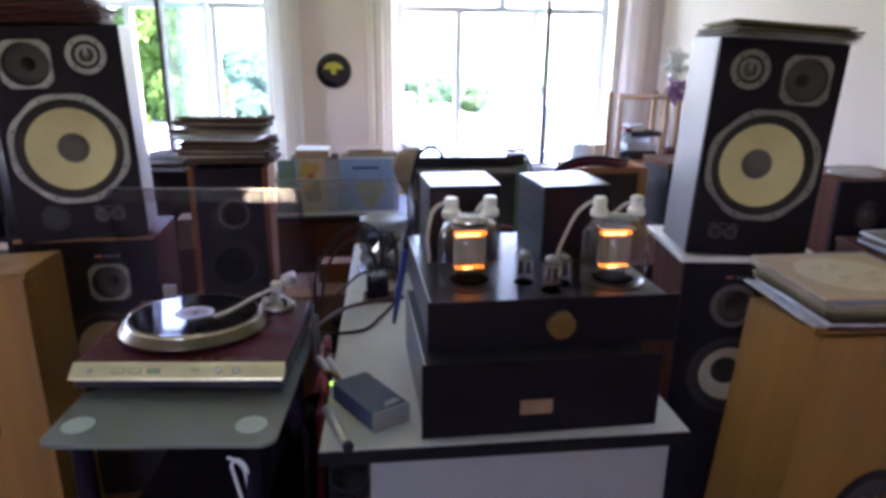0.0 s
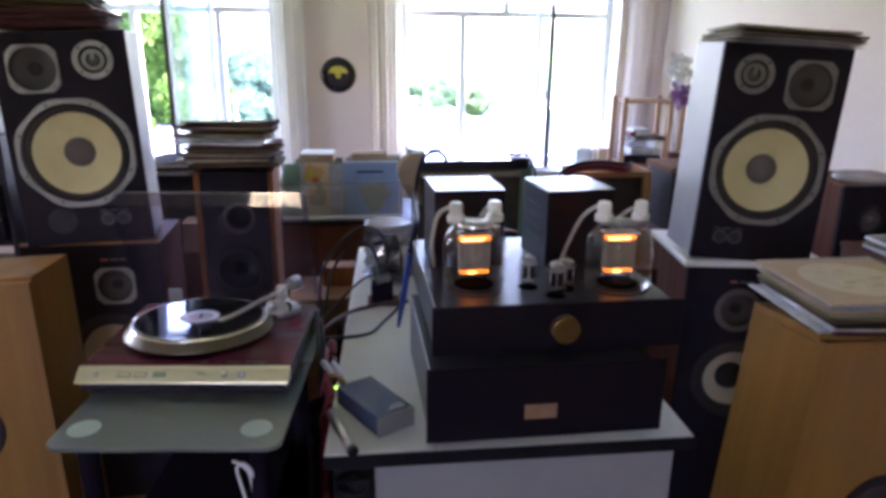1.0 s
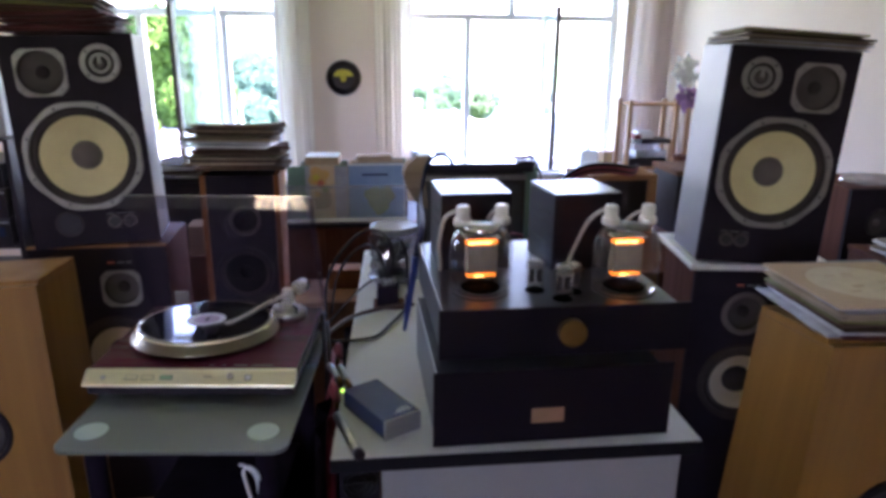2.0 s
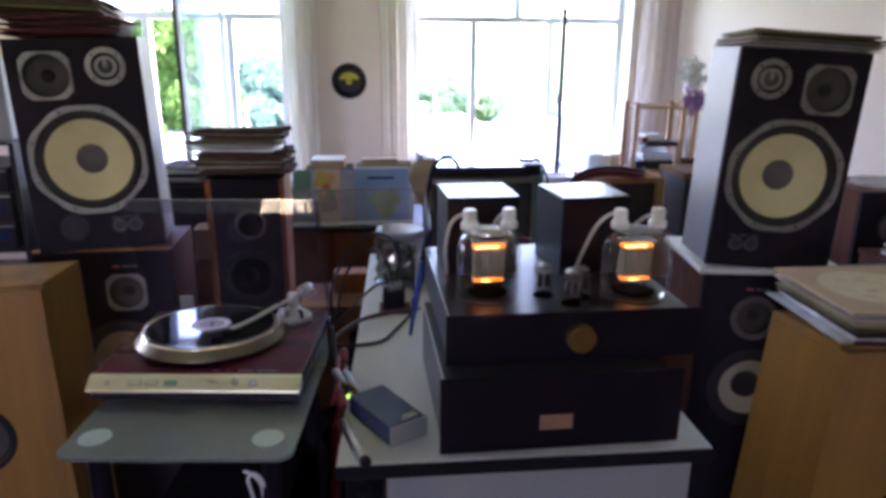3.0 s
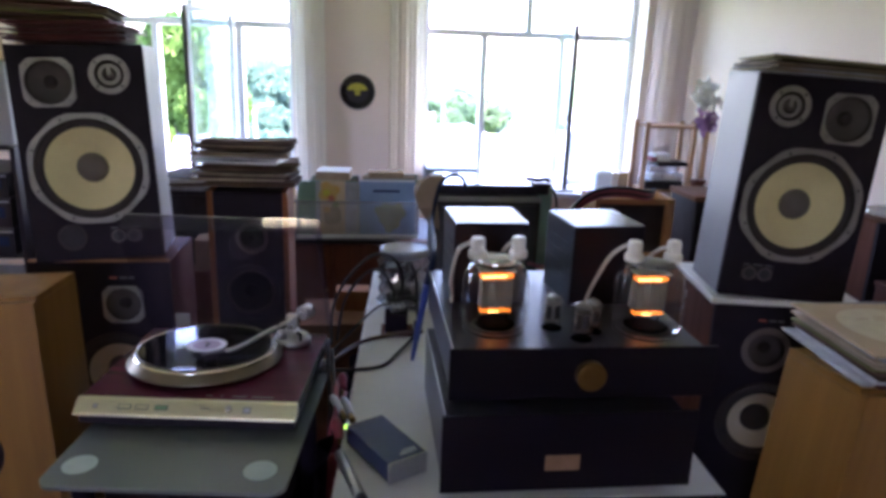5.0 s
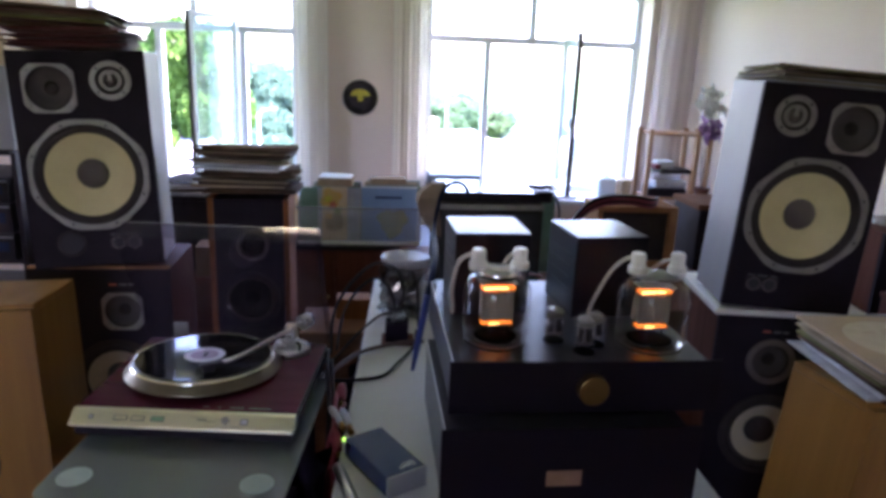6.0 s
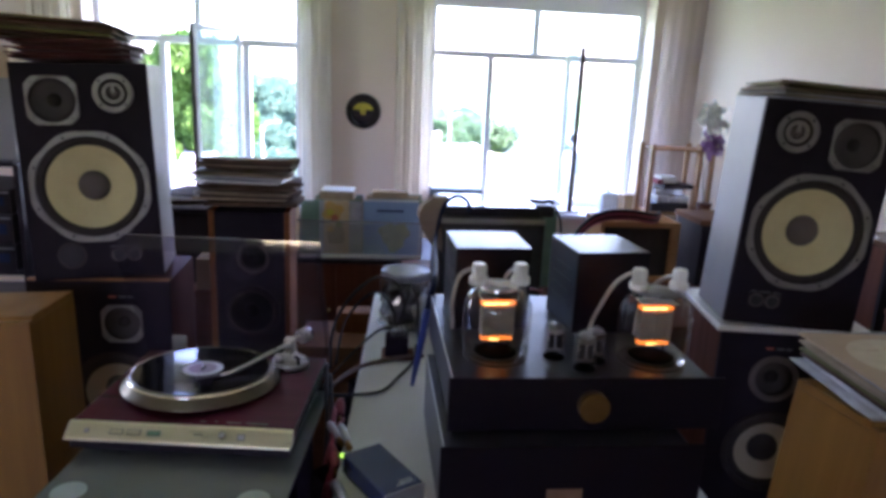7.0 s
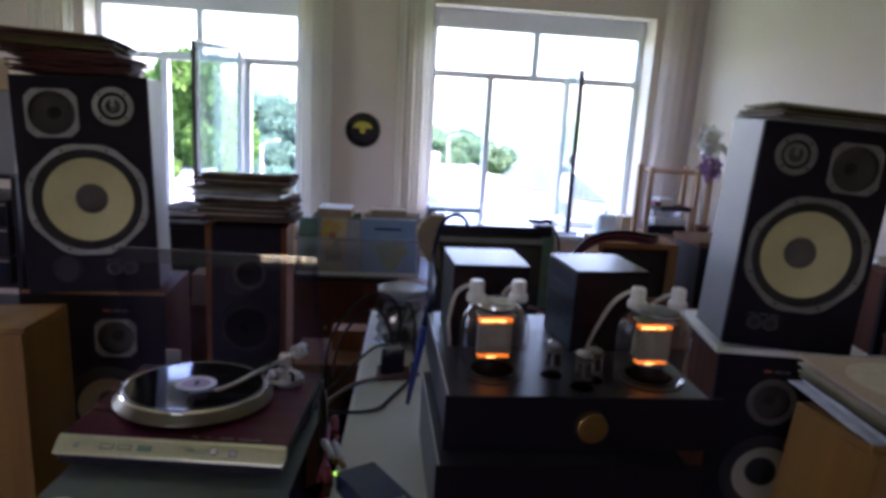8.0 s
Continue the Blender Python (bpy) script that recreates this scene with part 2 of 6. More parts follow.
M_CABLE = mat("black_cable", (0.018, 0.0125, 0.0145), None, 30, 0.5, spec=0.2)
M_CABLE_B = mat("navy_cable", (0.009, 0.012, 0.036), None, 30, 0.65, spec=0.15)
M_STRAP = mat("blue_strap", (0.02, 0.04, 0.2), None, 30, 0.4)
M_CABLE_W = mat("beige_cable", (0.6, 0.54, 0.45), None, 30, 0.45)
M_CABLE_R = mat("red_cable", (0.24, 0.02, 0.04), None, 30, 0.5)
M_ANODE = mat("grey_anode", (0.30, 0.245, 0.18), (0.22, 0.18, 0.135), 40, 0.55, 0.0, bump=0.5, fine=700)
M_SOCKET = mat("dark_socket_metal", (0.03, 0.024, 0.022), (0.015, 0.012, 0.012), 60, 0.4, spec=0.4, bump=0.3, fine=200)
M_GETTER = mat("dull_getter", (0.3, 0.29, 0.28), (0.2, 0.19, 0.19), 60, 0.3, 0.8)
M_FIL = glow("hot_filament", (1.0, 0.25, 0.015), 0.055)
M_FIL_B = glow("hot_filament_core", (1.0, 0.5, 0.1), 0.3)
M_LED = glow("green_lamp", (0.45, 1.0, 0.1), 0.06)
M_GLASS = clear("clear_glass", (0.96, 0.965, 0.96), rough=0.025, gloss=0.03, edge=0.95)
M_PANE = clear("window_pane", (0.93, 0.975, 0.985), rough=0.02, fresnel=False, gloss=0.05)
# Cyan tint and haze stand in for sky reflected by the open casements.
M_PANE_S = clear("sky_hazed_pane", (0.82, 0.93, 0.95), rough=0.05, gloss=0.08, haze=0.10, haze_color=(0.6, 0.72, 0.75))
M_ACRYL = clear("smoked_acrylic", (0.84, 0.81, 0.87), rough=0.04, gloss=0.014, edge=0.06, haze=0.022, haze_color=(0.44, 0.36, 0.44))
M_RIM = clear("acrylic_rim", (0.9, 0.89, 0.92), rough=0.004, gloss=0.012, edge=0.03, haze=0.011, haze_color=(0.45, 0.45, 0.5))
M_LIP = clear("acrylic_polished_edge", (0.8, 0.8, 0.84), rough=0.12, gloss=0.3, edge=0.5, haze=0.1, haze_color=(0.5, 0.5, 0.55))
M_HOLE = mat("black_hole", (0.003, 0.003, 0.003), None, 20, 0.9, spec=0.03)
M_FROST = clear("frosted_green_glass", (0.5, 0.55, 0.52), rough=0.25, haze=0.55, haze_color=(0.245, 0.268, 0.245))
M_PAD = mat("pale_green_pad", (0.40, 0.47, 0.41), (0.36, 0.43, 0.37), 30, 0.6, spec=0.2)
M_TUB = clear("clear_tub", (0.95, 0.96, 0.97), rough=0.12, edge=0.4, haze=0.15, haze_color=(0.75, 0.77, 0.8))
M_JAR = clear("jar_film", (0.5, 0.5, 0.54), rough=0.08, gloss=0.12, edge=0.4, haze=0.025, haze_color=(0.5, 0.5, 0.55))
M_PLASTIC_BAG = clear("crinkled_plastic", (0.9, 0.9, 0.93), rough=0.12, haze=0.4, haze_color=(0.7, 0.7, 0.75))
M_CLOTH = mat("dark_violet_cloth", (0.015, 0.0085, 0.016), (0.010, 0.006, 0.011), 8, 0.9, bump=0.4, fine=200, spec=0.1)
M_PAPER = mat("white_paper", (0.72, 0.72, 0.7), (0.66, 0.66, 0.64), 12, 0.7)
M_CARD = mat("brown_card", (0.36, 0.25, 0.14), (0.3, 0.2, 0.11), 12, 0.75)
M_SLEEVE = mat("worn_sleeve_card", (0.34, 0.27, 0.19), (0.22, 0.17, 0.12), 9, 0.7, spec=0.2, rand=0.55)
M_SLEEVE_D = mat("dark_sleeve_card", (0.12, 0.075, 0.05), (0.07, 0.045, 0.035), 9, 0.85, spec=0.1, rand=0.6)
M_SLEEVE_R = mat("maroon_sleeve_card", (0.11, 0.03, 0.03), (0.07, 0.022, 0.022), 9, 0.55, spec=0.2, rand=0.4)
M_SLEEVE_P = mat("film_wrapped_sleeve", (0.58, 0.59, 0.64), (0.42, 0.41, 0.46), 20, 0.18, rand=0.3, bump=0.3, fine=60)
M_SLEEVE_T = mat("tan_sleeve_card", (0.6, 0.44, 0.29), (0.54, 0.39, 0.25), 7, 0.6)
M_KRAFT = mat("kraft_paper", (0.27, 0.2, 0.14), (0.22, 0.16, 0.11), 8, 0.85, bump=0.3, fine=40, spec=0.15)
M_CREAM = mat("cream_print", (0.74, 0.64, 0.48), (0.66, 0.56, 0.41), 30, 0.6)
M_BLUE = mat("blue_sleeve", (0.22, 0.33, 0.48), (0.18, 0.28, 0.42), 9, 0.5)
M_LEAFY = mat("olive_picture", (0.32, 0.32, 0.10), (0.16, 0.2, 0.07), 22, 0.6)
M_ORANGE = mat("orange_picture", (0.62, 0.3, 0.05), (0.5, 0.36, 0.14), 18, 0.6)
M_GREEN = mat("green_card", (0.14, 0.25, 0.19), (0.12, 0.21, 0.16), 12, 0.6)
M_LILACF = mat("violet_petals", (0.3, 0.15, 0.34), (0.38, 0.2, 0.42), 30, 0.7)
M_GRASS = mat("grass", (0.07, 0.13, 0.03), (0.1, 0.16, 0.05), 0.3, 0.9, fine=6)
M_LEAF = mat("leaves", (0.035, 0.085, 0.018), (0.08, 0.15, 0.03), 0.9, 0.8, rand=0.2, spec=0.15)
# Paler and bluer than M_LEAF: the distance haze is mixed into the colour.
M_LEAF_F = mat("hazed_far_leaves", (0.075, 0.138, 0.096), (0.11, 0.185, 0.128), 0.6, 0.9, rand=0.25, spec=0.1)
M_LEAF_Y = mat("hazed_yellowish_leaves", (0.08, 0.145, 0.075), (0.125, 0.195, 0.105), 0.6, 0.9, rand=0.25, spec=0.1)


def thin_leaf(m, share):
    """Lets part of the light through the leaves, as real ones do."""
    nt = m.node_tree
    p = nt.nodes["Principled BSDF"]
    tr, mx = nt.nodes.new("ShaderNodeBsdfTranslucent"), nt.nodes.new("ShaderNodeMixShader")
    nt.links.new(p.inputs["Base Color"].links[0].from_socket, tr.inputs["Color"])
    mx.inputs[0].default_value = share
    nt.links.new(p.outputs[0], mx.inputs[1])
    nt.links.new(tr.outputs[0], mx.inputs[2])
    nt.links.new(mx.outputs[0], nt.nodes["Material Output"].inputs[0])


for m in (M_LEAF, M_LEAF_F, M_LEAF_Y):
    thin_leaf(m, 0.45)
M_BARK = mat("bark", (0.09, 0.06, 0.04), (0.05, 0.035, 0.025), 6, 0.9, bump=0.5, fine=20)
M_ROOF = mat("grey_sheet_roof", (0.235, 0.245, 0.265), (0.2, 0.21, 0.23), 0.8, 0.55)
M_HOUSE = mat("pale_plaster_wall", (0.5, 0.44, 0.38), (0.44, 0.38, 0.33), 1.0, 0.85)
M_DARKWIN = mat("dark_window_glass", (0.03, 0.035, 0.04), None, 2, 0.1)
M_POLE = mat("concrete_pole", (0.4, 0.39, 0.37), None, 3, 0.8)

M_FACE = mat("pale_satin_metal", (0.72, 0.72, 0.73), (0.66, 0.66, 0.68), 40, 0.32, 0.35)
M_STEEL = mat("brushed_grey_steel", (0.40, 0.39, 0.40), (0.34, 0.335, 0.345), 30, 0.34, 0.7, stretch=(1, 20, 20))
M_BOARD = mat("white_lacquered_board", (0.86, 0.85, 0.82), (0.82, 0.81, 0.78), 5, 0.4)
M_KNOB = mat("dark_grey_knob", (0.035, 0.033, 0.035), None, 30, 0.45)
M_CURTAIN_P = see_through_cloth(mat("pinkish_curtain_cloth", (0.74, 0.64, 0.6), (0.7, 0.6, 0.56), 3, 0.9, bump=0.2, fine=300), 0.3, (0.85, 0.74, 0.7))
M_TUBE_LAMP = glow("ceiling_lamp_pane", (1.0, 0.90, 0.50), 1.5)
M_ACRYL_S = clear("smoked_acrylic_edge", (0.86, 0.84, 0.88), rough=0.1, gloss=0.002, fresnel=False, haze=0.012, haze_color=(0.42, 0.36, 0.5))
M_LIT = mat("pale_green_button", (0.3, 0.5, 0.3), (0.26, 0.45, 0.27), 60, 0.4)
M_ARM = mat("satin_silver", (0.62, 0.6, 0.57), (0.52, 0.5, 0.48), 30, 0.3, 0.85)
M_PLUG_R = mat("red_plug_plastic", (0.2, 0.02, 0.032), None, 30, 0.5)
M_CRATE = mat("matte_brown_wood", (0.20, 0.095, 0.05), (0.15, 0.07, 0.04), 5, 0.85, stretch=(1, 8, 8), spec=0.1, bump=0.2, fine=60)
M_CRATE_T = mat("orange_brown_wood", (0.4, 0.2, 0.09), (0.32, 0.16, 0.07), 5, 0.8, stretch=(1, 8, 8), spec=0.1)
M_CABLE_N = mat("brown_cable", (0.085, 0.05, 0.042), None, 30, 0.5, spec=0.25)
M_SLEEVE_O = mat("olive_sleeve_card", (0.2, 0.2, 0.07), (0.14, 0.13, 0.05), 9, 0.65, spec=0.2, rand=0.4)
M_LID = mat("pale_grey_lid", (0.24, 0.24, 0.265), (0.17, 0.17, 0.19), 40, 0.22, bump=0.2, fine=90)
M_DECKTOP = mat("glossy_dark_top", (0.08, 0.09, 0.12), (0.06, 0.07, 0.1), 12, 0.14, spec=0.9)
M_SCAN = mat("grey_blue_plastic", (0.15, 0.19, 0.215), (0.13, 0.165, 0.19), 8, 0.45)

# ---- room ----
X0, X1, Y0, Y1, TOP = -3.0, 2.36, -2.6, 4.75, 2.95
WIN = {"window_1": (-1.94, -0.52), "window_2": (0.41, 2.02)}
SILL, HEAD, LINTEL = 0.76, 2.25, 2.35
# Unseen side window, added to bring daylight onto the inner walls.
SIDES = {"added_window_3": (2.45, 3.6)}
# Unseen opening behind the camera; its size sets the light on front faces.
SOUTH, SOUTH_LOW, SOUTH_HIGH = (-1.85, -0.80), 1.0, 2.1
LOW, HIGH = 0.8, 2.35
floor = solid("floor", blk(X0, X1, Y0, Y1, -0.12, -0.012), M_FLOOR, "dark reddish brown wooden plank floor", "floor", kind="structure")
solid("ceiling", blk(X0, X1, Y0, Y1 + 0.3, TOP, TOP + 0.12), M_CEIL, "plain white painted ceiling", "ceiling", kind="structure")
solid("wall_east", blk(X1, X1 + 0.2, Y0, Y1 + 0.3, -0.12, TOP), M_WALL, "pale pinkish painted plaster side wall", "wall", kind="structure")
bm = bmesh.new()
for y0, y1 in ((Y0, 2.45), (3.6, Y1 + 0.3)):
    box(bm, X0 - 0.3, X0, y0, y1, -0.12, TOP)
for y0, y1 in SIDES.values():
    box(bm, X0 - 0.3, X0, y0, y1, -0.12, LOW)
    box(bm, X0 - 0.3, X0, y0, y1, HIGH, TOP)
solid("wall_west", bm, M_WALL, "pale pinkish plaster side wall with an added window opening", "wall", kind="structure")
bm = bmesh.new()
for x0, x1 in ((X0, -1.94), (-0.52, 0.41), (2.02, X1)):
    box(bm, x0, x1, Y1, 5.05, -0.12, TOP)
for x0, x1 in WIN.values():
    box(bm, x0, x1, Y1, 5.05, -0.12, SILL)
    box(bm, x0, x1, Y1, 5.05, LINTEL, TOP)
solid("wall_north", bm, M_WALL, "pale pinkish plaster wall with two windows", "wall", kind="structure")
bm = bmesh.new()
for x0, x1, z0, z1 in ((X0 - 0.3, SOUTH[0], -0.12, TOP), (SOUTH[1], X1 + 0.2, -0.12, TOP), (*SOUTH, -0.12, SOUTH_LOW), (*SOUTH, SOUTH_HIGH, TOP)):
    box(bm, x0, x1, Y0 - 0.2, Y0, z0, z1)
solid("wall_south", bm, M_WALL, "pale pinkish plaster wall with an unseen window opening", "wall", kind="structure")


def sash(parent, w, h, m, name="sash"):
    """A hinged casement: its hinge edge on local x = 0, glass in the middle."""
    bm = bmesh.new()
    t, d = 0.038, 0.036
    box(bm, 0, t, -d, 0, 0, h, 0.003)
    box(bm, w - t, w, -d, 0, 0, h, 0.003)
    box(bm, t, w - t, -d, 0, 0, t, 0.003)
    box(bm, t, w - t, -d, 0, h - t, h, 0.003)
    s = part(name, bm, M_FRAME, parent, "white painted open casement", m)
    part("pane", blk(t, w - t, -0.021, -0.017, t, h - t), M_PANE_S, s).visible_shadow = False
    # The closing edge's shade against the daylight is put into a dark colour.
    part("edge_strip", blk(w + 0.0002, w + 0.005, -d + 0.005, -0.004, 0.0, h), M_EDGE_SHADE, s, "closing edge coloured dark for its backlit shade")
    part("latch", blk(w - 0.026, w - 0.012, -d - 0.012, -d, h * 0.43, h * 0.43 + 0.06, 0.003), M_SCREW, s, "dark metal window latch")
    return s


def window(name, x0, x1, mull, up, opened, label):
    """Frame, transom, mullions, panes and one open casement."""
    w = tagged(new(name), label, "window", kind="structure")
    w.matrix_world = T(0, 5.0, 0)
    f, tz = 0.045, 1.888
    bm = bmesh.new()
    box(bm, x0, x0 + f, -0.05, 0.03, SILL, LINTEL, 0.004)
    box(bm, x1 - f, x1, -0.05, 0.03, SILL, LINTEL, 0.004)
    box(bm, x0 + f, x1 - f, -0.05, 0.03, SILL, SILL + 0.06, 0.004)
    box(bm, x0 + f, x1 - f, -0.05, 0.03, HEAD - 0.04, LINTEL, 0.004)
    part("window_frame", bm, M_FRAME, w)
    part("transom", blk(x0 + f, x1 - f, -0.055, 0.028, tz - 0.026, tz + 0.024, 0.004), M_FRAME, w)
    for a in mull:
        part("mullion", blk(a - 0.023, a + 0.023, -0.048, 0.027, SILL + 0.06, tz - 0.026, 0.004), M_FRAME, w)
    part("mullion", blk(up - 0.027, up + 0.023, -0.048, 0.027, tz + 0.024, HEAD - 0.04, 0.004), M_FRAME, w)
    xs = [x0 + f, *mull, x1 - f]
    for i, (a, b) in enumerate(zip(xs, xs[1:])):
        if i != opened:
            part("pane", blk(a + 0.01, b - 0.01, -0.006, -0.002, SILL + 0.06, tz - 0.026), M_PANE, w).visible_shadow = False
    for a, b in ((x0 + f, up - 0.027), (up + 0.023, x1 - f)):
        part("pane", blk(a, b, -0.006, -0.002, tz + 0.024, HEAD - 0.04), M_PANE, w).visible_shadow = False
    part("window_sill", blk(x0 - 0.06, x1 + 0.06, -0.42, -0.052, SILL - 0.03, SILL + 0.004, 0.006), M_FRAME, w, "white painted window sill")
    return w


w1 = window("window_1", *WIN["window_1"], (-1.492, -0.913), -1.24, 1, "white wooden window with one casement standing open")
w2 = window("window_2", *WIN["window_2"], (0.868, 1.455), 1.2, 1, "wide white wooden window with one casement open")
sash(w1, 0.545, 1.15, pose(-0.935, -0.055, SILL + 0.065, 0, 0, 180 + 67))
sash(w2, 0.555, 1.12, pose(1.475, -0.055, SILL + 0.065, 0, 0, 180 + 84))

# frame of the added side window, which stays out of view
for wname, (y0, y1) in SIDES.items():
    w = tagged(new(wname), "unseen white window added in the side wall for daylight", "window", kind="structure")
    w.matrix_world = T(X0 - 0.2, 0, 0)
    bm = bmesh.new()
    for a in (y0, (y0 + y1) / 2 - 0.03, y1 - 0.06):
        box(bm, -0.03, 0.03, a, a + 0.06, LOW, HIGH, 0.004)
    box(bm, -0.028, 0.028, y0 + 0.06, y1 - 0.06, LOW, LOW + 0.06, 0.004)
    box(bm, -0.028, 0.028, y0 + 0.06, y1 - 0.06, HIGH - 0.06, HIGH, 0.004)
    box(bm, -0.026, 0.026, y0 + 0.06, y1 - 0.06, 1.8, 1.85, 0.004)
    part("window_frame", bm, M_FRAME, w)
w = tagged(new("unseen_window_4"), "unseen white window in the south wall, sized for front light", "window", kind="structure")
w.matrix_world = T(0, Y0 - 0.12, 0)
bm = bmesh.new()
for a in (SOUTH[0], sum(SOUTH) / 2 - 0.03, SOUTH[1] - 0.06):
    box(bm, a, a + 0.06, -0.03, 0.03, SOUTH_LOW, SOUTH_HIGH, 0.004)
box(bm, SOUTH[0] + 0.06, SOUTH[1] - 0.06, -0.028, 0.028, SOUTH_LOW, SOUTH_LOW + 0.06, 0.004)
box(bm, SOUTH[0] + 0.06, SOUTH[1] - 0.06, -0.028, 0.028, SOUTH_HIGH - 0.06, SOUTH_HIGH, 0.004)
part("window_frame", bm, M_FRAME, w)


def curtain(x0, x1, y, z0, z1, folds, label, seed, cloth=M_CURTAIN):
    """A narrow hanging curtain with soft uneven folds."""
    rnd = random.Random(seed)
    ph = [rnd.uniform(0, 6.3) for _ in range(4)]
    nx, nz = folds * 10, 14
    bm = bmesh.new()
    rows = []
    for k in range(nz + 1):
        v = k / nz
        row = []
        for i in range(nx + 1):
            u = i / nx
            d = 0.004 * math.sin(2 * math.pi * folds * u + ph[0] + 0.5 * math.sin(3 * v + ph[1])) + 0.003 * math.sin(2 * math.pi * folds * 2.3 * u + ph[2])
            row.append(bm.verts.new((x0 + (x1 - x0) * (u + 0.02 * math.sin(4 * v + ph[3])), y + d * (1 - 0.35 * v), z0 + (z1 - z0) * v)))
        rows.append(row)
    for a, b in zip(rows, rows[1:]):
        for i in range(nx):
            bm.faces.new((a[i], a[i + 1], b[i + 1], b[i])).smooth = True
    bmesh.ops.solidify(bm, geom=bm.faces[:], thickness=0.003)
    return solid("curtain", bm, cloth, label, "curtain", group="window curtains")


curtain(-0.50, -0.285, 4.66, 0.2, 2.75, 3, "off-white cloth curtain gathered beside the window", 1)
curtain(0.155, 0.40, 4.66, 0.2, 2.75, 3, "off-white cloth curtain gathered beside the window", 2)
curtain(2.03, 2.33, 4.62, 0.2, 2.75, 2, "pinkish cloth curtain hanging in the room corner", 3, M_CURTAIN_P)
curtain(-2.25, -1.97, 4.66, 0.2, 2.75, 4, "off-white cloth curtain gathered behind a loudspeaker", 4)
bm = bmesh.new()
tube(bm, [(-2.4, 4.66, 2.8), (0, 4.66, 2.8), (2.34, 4.66, 2.8)], 0.012, n=1)
solid("curtain_rail", bm, M_FRAME, "white metal curtain rail above the windows", "curtain rail")

# vinyl record hung on the wall between the windows
disc = thing("wall_record", T(-0.069, 4.747, 1.447), "black vinyl record with yellow label on the wall", "wall record")
part("disc", turned([(0.122, 0), (0.124, 0.002), (0.122, 0.004), (0.08, 0.0045), (0.0001, 0.0045)], 48, FRONT), M_VINYL, disc)
part("label", turned([(0.078, 0.0046), (0.078, 0.0052), (0.0001, 0.0052)], 40, FRONT), M_DARK, disc, "black paper centre")
bm = bmesh.new()
n = 20
fan = [bm.verts.new((0.07 * math.cos(a), -0.0062, 0.012 + 0.05 * math.sin(a))) for a in (math.pi * i / n for i in range(n + 1))]
fan += [bm.verts.new((0.02 * math.cos(math.pi + math.pi * i / 6) - 0.0, -0.0062, 0.012 + (-0.035 if 0 < i < 6 else 0))) for i in range(7)]
bm.faces.new(fan)
part("picture", bm, M_YELLOW, disc, "yellow printed shape")
part("spindle_hole", turned([(0.004, 0.0062), (0.004, 0.007), (0.0001, 0.007)], 12, FRONT), M_DARK, disc)


# ---- loudspeakers ----
def octagon(a):
    return min(1.0, 0.968 / max(abs(math.cos(a - k * math.pi / 4)) for k in range(8)))


def squarish(a):
    return min(1.0, 0.84 / max(abs(math.cos(a)), abs(math.sin(a))))


def round_shape(a):
    return 1.0


def driver(parent, x, z, R, name, shape, cone, cap, ring=M_RING, cone_k=0.74, cap_k=0.25, screws=8, depth=0.22, ring_in=0.86):
    """A loudspeaker unit at (x, z) of a front at y = 0: frame, surround, cone, dust cap, screws."""
    f = part(name, ring_plate(bmesh.new(), shape, R, R * ring_in, -0.009, -0.0005), ring, parent, "", pose(x, 0, z))
    r1, r2, r3 = R * ring_in, R * cone_k, R * cap_k
    part("surround", turned([(r1 + 0.001, -0.002), (r1 * 0.975, 0.004), ((r1 + r2) / 2, 0.006), (r2 * 1.03, 0.003), (r2, -0.003)], 56, FRONT, caps=False), M_RUBBER, f)
    part("cone", turned([(r2 + 0.0005, -0.003), (r2 * 0.9, -0.010), ((r2 + r3) / 2, -R * depth * 0.62), (r3, -R * depth), (0.0001, -R * depth - 0.004)], 56, FRONT, caps=False), cone, f)
    part("dust_cap", turned([(r3 * 1.02, -R * depth + 0.001), (r3 * 0.92, -R * depth + r3 * 0.25), (r3 * 0.6, -R * depth + r3 * 0.45), (r3 * 0.25, -R * depth + r3 * 0.53), (0.0001, -R * depth + r3 * 0.55)], 32, FRONT), cap, f)
    for i in range(screws):
        a = 2 * math.pi * (i + 0.5) / screws
        q = R * (1 + ring_in) / 2 * 0.985
        part("screw", turned([(R * 0.022, 0.0085), (R * 0.022, 0.0105), (R * 0.012, 0.0115), (0.0001, 0.0115)], 10, FRONT @ pose(q * math.cos(a), q * math.sin(a), 0)), M_SCREW, f)
    return f


def horn_tweeter(parent, x, z, R):
    """A round tweeter with concentric rings and a bridge over its dome."""
    f = part("tweeter", ring_plate(bmesh.new(), round_shape, R, R * 0.70, -0.008, -0.0005), M_RING, parent, "", pose(x, 0, z))
    part("horn", turned([(R * 0.70, 0.004), (R * 0.55, -0.004), (R * 0.5, -0.006), (0.0001, -0.008)], 40, FRONT, caps=False), M_RUBBER, f)
    part("inner_ring", ring_plate(bmesh.new(), round_shape, R * 0.55, R * 0.36, -0.006, 0.004), M_RING, f)
    part("bridge", blk(-R * 0.1, R * 0.1, -0.009, -0.003, -R * 0.02, R * 0.45, 0.002), M_RING, f)
    part("dome", turned([(R * 0.3, -0.006), (R * 0.22, 0.0), (R * 0.1, 0.003), (0.0001, 0.004)], 24, FRONT), M_CAP, f)
    for i in range(4):
        a = math.pi / 4 + math.pi * i / 2
        part("screw", turned([(0.004, 0.0075), (0.004, 0.0095), (0.0001, 0.0095)], 10, FRONT @ pose(R * 0.85 * math.cos(a), R * 0.85 * math.sin(a), 0)), M_SCREW, f)
    return f


